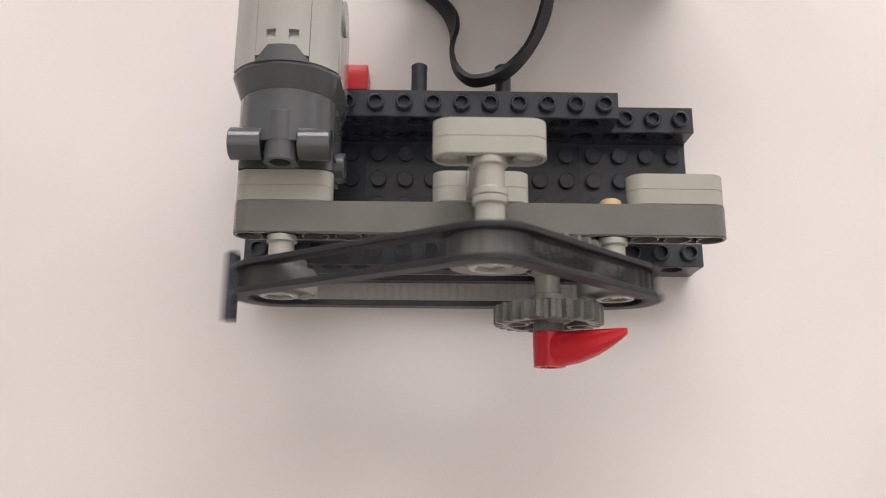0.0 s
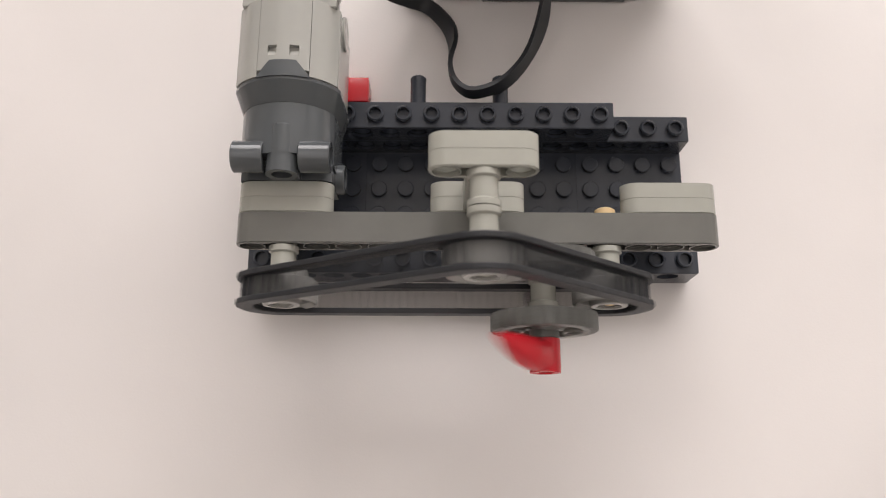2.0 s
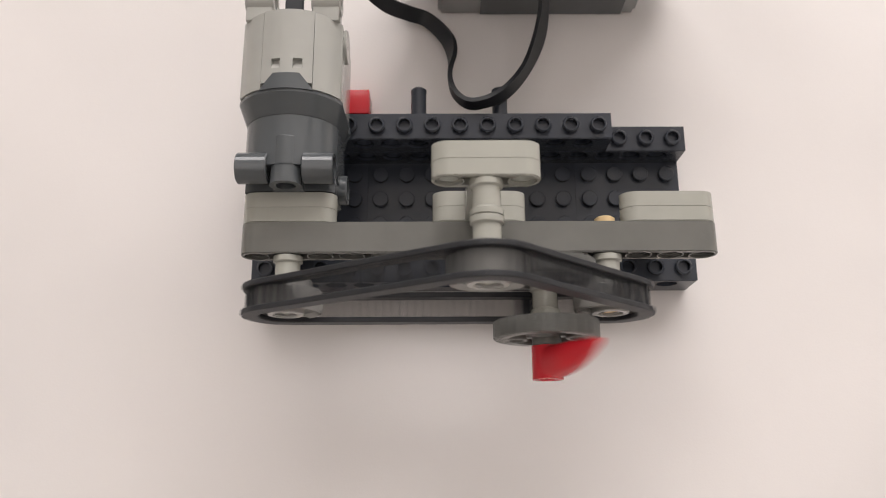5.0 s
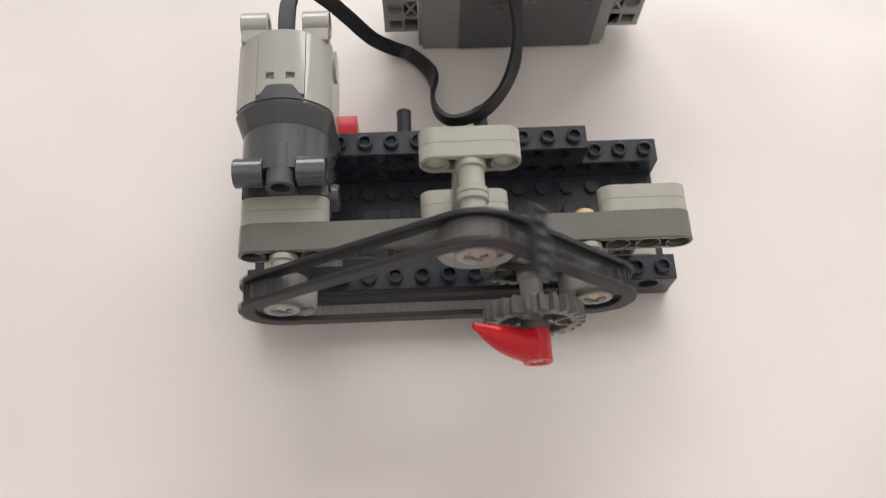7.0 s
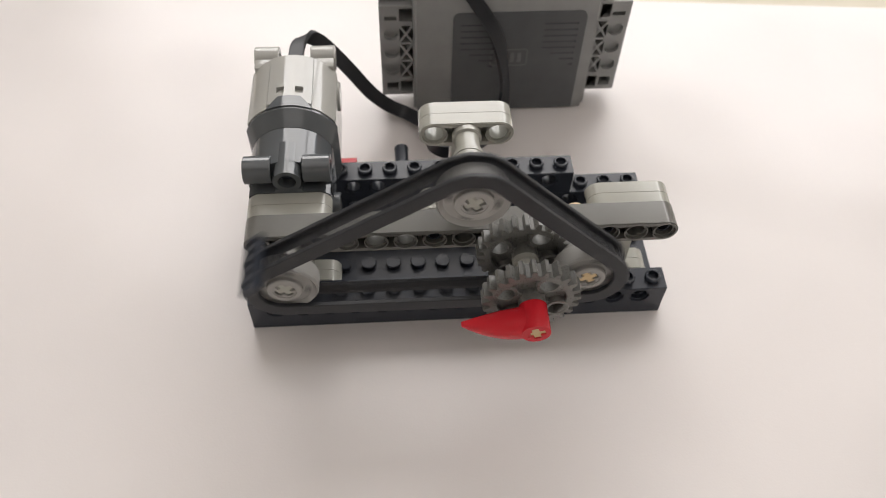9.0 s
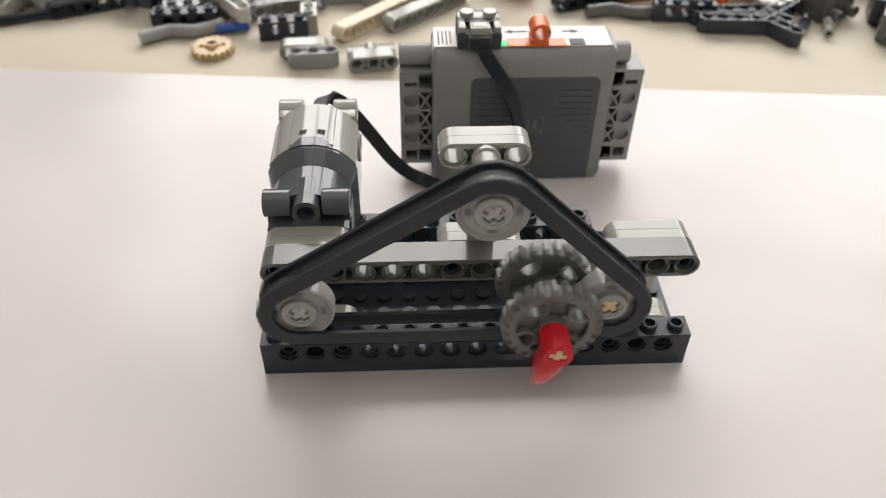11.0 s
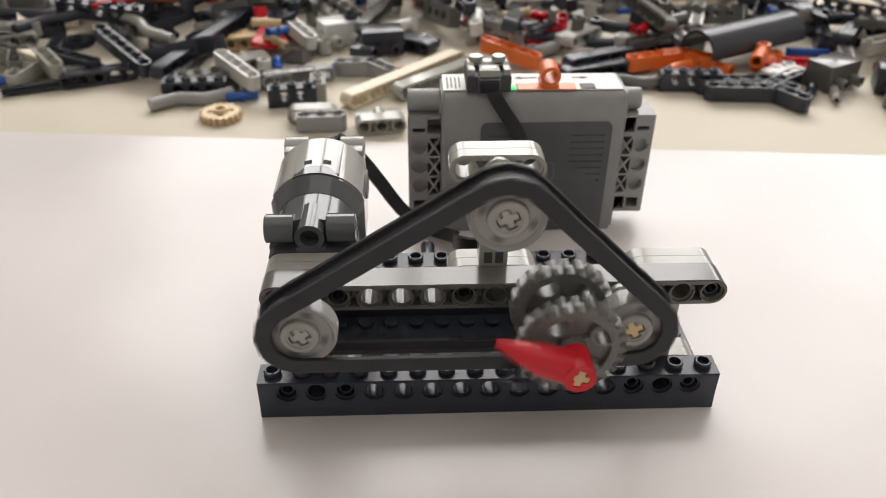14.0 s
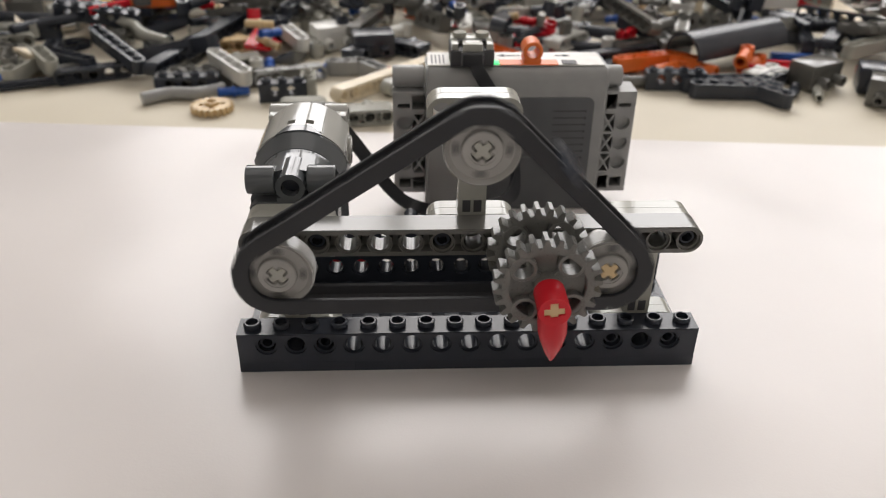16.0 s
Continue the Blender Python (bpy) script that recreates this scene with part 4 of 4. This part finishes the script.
        for f in ((0, 3, 2, 1), (0, 1, 5, 4), (1, 2, 6, 5), (2, 3, 7, 6), (3, 0, 4, 7), (4, 5, 6), (4, 6, 7)):
            bm.faces.new([vs[i] for i in f])
        bmesh.ops.bevel(bm, geom=bm.edges[:], offset=0.4, segments=2, affect="EDGES")
        out = [("slope_body", bm)]
    elif kind == "block":
        box(bm, -12, 12, -8, 8, 0, 14, 0.8)
        b2 = bmesh.new()
        tube(b2, (-6, -8, 5), "y", 3.0, 1.8, 6, 16)
        b3 = bmesh.new()
        tube(b3, (6, -8, 5), "y", 3.0, 1.8, 6, 16)
        out = [("block_body", bm), ("stub", b2), ("stub", b3)]
    return out


WORDS = {"beam": ("beam with round holes", "toy beam"), "upright_beam": ("beam lying on its edge", "toy beam"), "perforated_brick": ("studded brick with holes", "toy brick"),
         "plate": ("flat studded plate", "toy plate"), "axle": ("cross axle rod", "toy axle"), "pin": ("short connector pin", "toy pin"), "bush": ("small round bush", "toy bush"),
         "connector": ("angled connector piece", "toy connector"), "cross_block": ("block with crossed pin holes", "toy connector"), "gear": ("toothed gear wheel", "toy gear"),
         "angle_beam": ("bent beam with holes", "toy beam"), "panel": ("curved half-round panel", "toy panel"), "hose": ("ribbed bendy hose", "toy hose"),
         "slope": ("sloping wedge piece", "toy brick"), "block": ("chunky block with stubs", "toy block")}


def loose(kind, colour, x, y, turn=0.0, n=5, z=0.0, tip=0.0, roll=0.0):
    """One loose piece on the cloth at (x, y), turned about z by degrees, tipped or rolled a little where it leans on others."""
    m = pose(x / 1000, y / 1000, (z - 0.7) / 1000, roll, tip, turn)
    key = (kind, colour, n)
    if key in MADE:
        return copy_thing(MADE[key], m)
    words, category = WORDS[kind]
    t = thing({"panel": "curved_cover_piece"}.get(kind, "loose_" + kind), f"{colour} plastic {words} lying on the cloth", category, group=f"loose {colour} {kind.replace('_', ' ')} pieces")
    for name, bm in loose_mesh(kind, n):
        part(name, bm, COLOURS[colour], t)
    t.matrix_basis = m
    MADE[key] = t
    return t


# pieces near the paper
loose("gear", "tan", -49, 201, 10)
loose("hose", "grey", -66, 216, 12, 5)
loose("pin", "blue", -42, 221, 12)
loose("perforated_brick", "black", -66, 226, 4, 4)
loose("perforated_brick", "dark grey", -62, 236, 10, 4)
loose("upright_beam", "dark grey", -74, 292, 82, 11, 0, -2)
loose("beam", "white", -46, 235, -52, 5, 7, 4)
loose("axle", "black", -146, 236, 20, 5)
loose("pin", "blue", -172, 243, 15)
loose("angle_beam", "light grey", -160, 258, -55, 3, 4, 6)
loose("upright_beam", "black", -121, 246, 22, 5)
loose("beam", "black", -112, 262, -48, 7, 8, 8)
loose("angle_beam", "black", -138, 259, 150, 5, 3)
loose("cross_block", "dark grey", -130, 250, 40)
loose("hose", "light grey", -112, 300, -42, 6, 9, 8)
loose("hose", "dark grey", -122, 314, -48, 5, 4)
loose("bush", "light grey", -99, 290, 20)
loose("connector", "light grey", -90, 291, -12)
loose("cross_block", "light grey", -178, 285, 20, 3, 6)
loose("beam", "light grey", -186, 292, 10, 5, 9)
loose("cross_block", "light grey", -44, 262, 30)
loose("pin", "blue", -58, 262, 60)
loose("pin", "blue", -30, 264, 100)
loose("bush", "white", -36, 258)
loose("slope", "red", -37, 289, -20, 2, 5)
loose("beam", "white", -22, 298, -58, 5, 6, 6)
loose("beam", "light grey", -14, 300, -58, 5)
loose("cross_block", "tan", -53, 297, 10)
loose("slope", "cream", -167, 308, 20, 4, 10)
loose("block", "white", 2, 306, 25)
loose("bush", "white", -8, 292, 20)
loose("slope", "red", 118, 293, 5, 2, 4)
loose("perforated_brick", "red", 124, 298, -6, 3, 2)
loose("upright_beam", "black", 160, 264, 24, 9, 3)
loose("upright_beam", "black", 150, 250, 18, 7)
loose("axle", "red", 252, 249, -12, 5, 2)
loose("beam", "light grey", -146, 249, -50, 3, 6, 8)
loose("upright_beam", "black", -70, 284, 70, 13, 6, -2)
loose("beam", "grey", 1, 187, 4, 3)
loose("upright_beam", "light grey", -4, 196, 3, 3)
loose("cross_block", "light grey", 29, 184, 8)
loose("upright_beam", "cream", 41, 241, 46, 11)
loose("upright_beam", "light grey", 56, 238, 42, 7)
loose("perforated_brick", "black", -16, 216, 8, 3)
loose("perforated_brick", "light grey", -4, 226, 95, 2)
loose("pin", "blue", 2, 258, 8)
loose("angle_beam", "grey", 14, 256, 4, 3)
loose("cross_block", "black", 24, 284, 60)
loose("block", "black", 27, 290, 10)
loose("cross_block", "black", 46, 290, -30)
loose("pin", "red", 44, 255, 20)
loose("beam", "dark grey", -26, 240, 14, 5)
loose("upright_beam", "grey", -16, 243, 20, 5)
# behind and beside the battery box
loose("beam", "orange", 99, 268, -40, 5, 3, 4)
loose("angle_beam", "grey", 92, 305, -38, 5, 6)
loose("slope", "dark grey", 86, 312, -35, 3, 8)
loose("perforated_brick", "dark red", 121, 303, -8, 3, 2)
loose("axle", "light grey", 127, 300, 100, 3, 10, 70)
loose("pin", "dark red", 132, 256, -10)
loose("hose", "dark grey", 160, 234, -8, 5)
loose("hose", "black", 140, 285, -14, 9, 4)
loose("upright_beam", "dark grey", 172, 272, 22, 9)
loose("beam", "dark grey", 190, 282, 26, 7, 5)
loose("angle_beam", "orange", 180, 258, 18, 5, 2)
loose("connector", "orange", 190, 250, 30)
loose("connector", "orange", 212, 251, 130)
loose("connector", "orange", 232, 248, 60, 5, 7)
loose("connector", "orange", 240, 257, 40)
loose("perforated_brick", "black", 190, 231, -3, 4)
loose("angle_beam", "black", 214, 217, -4, 5)
loose("angle_beam", "black", 212, 227, 2, 5)
loose("beam", "black", 236, 226, 38, 5)
loose("panel", "black", 232, 272, 28, 5, 10, 0)
loose("block", "dark grey", 268, 236, 28, 5, 0, 0)
loose("pin", "black", 251, 220, 60)
loose("pin", "light grey", 262, 216, 70)
loose("axle", "red", 264, 264, -12, 3)
loose("axle", "blue", 274, 278, -10, 3)
loose("bush", "white", 249, 247)
loose("cross_block", "white", 246, 238, 30)
loose("slope", "cream", 303, 328, -30, 6, 9)
loose("beam", "light grey", 300, 318, -5, 5, 6)
loose("upright_beam", "light grey", 356, 335, 2, 7, 10)
loose("beam", "light grey", 312, 268, 28, 5, 7)
loose("axle", "red", 318, 252, -14, 4)
loose("block", "black", 300, 226, -20)
loose("block", "dark grey", 296, 206, -30)
loose("beam", "cream", -176, 360, 15, 9, 6)
loose("pin", "red", -150, 350)
loose("slope", "red", -150, 402, 0, 4, 8)
loose("beam", "orange", -119, 345, 4, 5, 14)
loose("slope", "yellow", -140, 336, -15, 3, 12)
loose("pin", "blue", -112, 360, 20, 5, 8)
loose("block", "blue", 78, 432, 0)
loose("block", "blue", 104, 432, 0)

# the heap behind: many mixed pieces, thinning out towards the front
rng = random.Random(23)
MIX = [("beam", "black", 5), ("upright_beam", "black", 9), ("beam", "grey", 5), ("beam", "light grey", 3), ("bush", "white", 5), ("connector", "white", 5), ("upright_beam", "light grey", 5),
       ("pin", "orange", 5), ("slope", "cream", 3), ("connector", "light grey", 5), ("pin", "blue", 5), ("cross_block", "white", 3), ("axle", "red", 3), ("upright_beam", "dark grey", 7),
       ("angle_beam", "black", 5), ("angle_beam", "dark grey", 3), ("pin", "black", 5), ("pin", "blue", 5), ("pin", "light grey", 5), ("axle", "black", 4), ("axle", "black", 3),
       ("axle", "light grey", 3), ("connector", "black", 5), ("connector", "dark grey", 5), ("connector", "grey", 5), ("cross_block", "black", 3), ("cross_block", "dark grey", 3),
       ("bush", "light grey", 5), ("bush", "red", 5), ("perforated_brick", "black", 6), ("perforated_brick", "dark grey", 4), ("plate", "black", 4), ("plate", "dark grey", 3), ("gear", "dark grey", 5),
       ("gear", "black", 5), ("hose", "black", 6), ("slope", "dark grey", 2), ("connector", "grey", 5), ("cross_block", "grey", 3), ("pin", "red", 5), ("axle", "dark grey", 3), ("beam", "white", 5), ("pin", "black", 5), ("bush", "black", 5), ("bush", "dark grey", 5), ("pin", "dark grey", 5), ("axle", "black", 2), ("beam", "light grey", 5), ("beam", "black", 3), ("connector", "light grey", 5), ("cross_block", "light grey", 3), ("pin", "blue", 5), ("pin", "tan", 5)]


def heap_front(x):
    """How near the paper the heap comes at x."""
    if x < -85:
        return 262
    if x < -20:
        return 268
    if x < 75:
        return 318
    if x < 150:
        return 272
    return 264 if x < 330 else 240


placed = []
for k in range(1300):
    x = rng.uniform(-330, 470)
    y = rng.uniform(240, 520)
    kind, colour, n = rng.choice(MIX)
    turn = rng.uniform(0, 360)
    if y < heap_front(x) or (y < heap_front(x) + 30 and rng.random() < 0.35):
        continue
    if any((a - x) ** 2 + (b - y) ** 2 < q * q for a, b, q in ((235, 280, 30), (262, 288, 28), (222, 256, 30), (312, 348, 28), (184, 258, 22), (-74, 292, 20))):
        continue
    near = sum(1 for a, b in placed if (a - x) ** 2 + (b - y) ** 2 < 16 ** 2)
    if near > 3:
        continue
    placed.append((x, y))
    if near == 0:
        loose(kind, colour, x, y, turn, n)
    else:
        loose(kind, colour, x, y, turn, n, 6.5 * near, rng.uniform(-12, 12), rng.uniform(-14, 14))


# ---- what moves ----
# (start of a kick, angle after it): the shaft rests between kicks
KICKS = [(0.49, -85), (1.235, -194), (1.968, -300), (2.72, -394), (3.475, -522), (4.22, -626), (4.97, -730),
         (5.72, -834), (6.465, -932), (7.22, -1054), (7.95, -1150), (8.69, -1243), (9.44, -1337), (10.18, -1430),
         (10.925, -1548), (11.68, -1674), (12.43, -1796), (13.173, -1888), (13.925, -2002), (14.673, -2125), (15.466, -2245)]


def motions():
    rows, angle = [(0, 33)], 33
    for start, after in KICKS:
        for late, share in ((0.0, 0.0), (0.03, 0.34), (0.06, 0.67), (0.09, 0.95), (0.13, 1.0)):
            rows.append((start + late, angle + (after - angle) * share))
        angle = after
    rows.append((16.05, angle))
    walk(SHAFT, [(t, Matrix.Translation((0.080, 0, 0.0415)) @ Matrix.Rotation(-radians(a), 4, "Y")) for t, a in rows])
    speed = LOOP / PERIOD
    times = [k / FPS for k in range(int(16 * FPS) + 2)]
    for n, ob in enumerate(BELT_LINKS):
        rows = []
        for t in times:
            q, a = on_belt(speed * t + (n + 0.5) * PITCH)
            rows.append((t, Matrix.Translation((q.x / 1000, 0, q.y / 1000)) @ Matrix.Rotation(math.pi / 2 - a, 4, "Y")))
        walk(ob, rows)
    rows = []
    for t in times:
        q, a = on_belt(speed * t)
        q = q + 1.5 * Vector((math.cos(a), math.sin(a)))
        rows.append((t, Matrix.Translation((q.x / 1000, 0, q.y / 1000)) @ Matrix.Rotation(math.pi / 2 - a, 4, "Y")))
    walk(LUG, rows)
    for (x, z), w in zip(HUBS, WHEELS):
        walk(w, [(t, Matrix.Translation((x / 1000, Y_MID / 1000, z / 1000)) @ Matrix.Rotation(speed * t / R_BELT, 4, "Y")) for t in times])


motions()
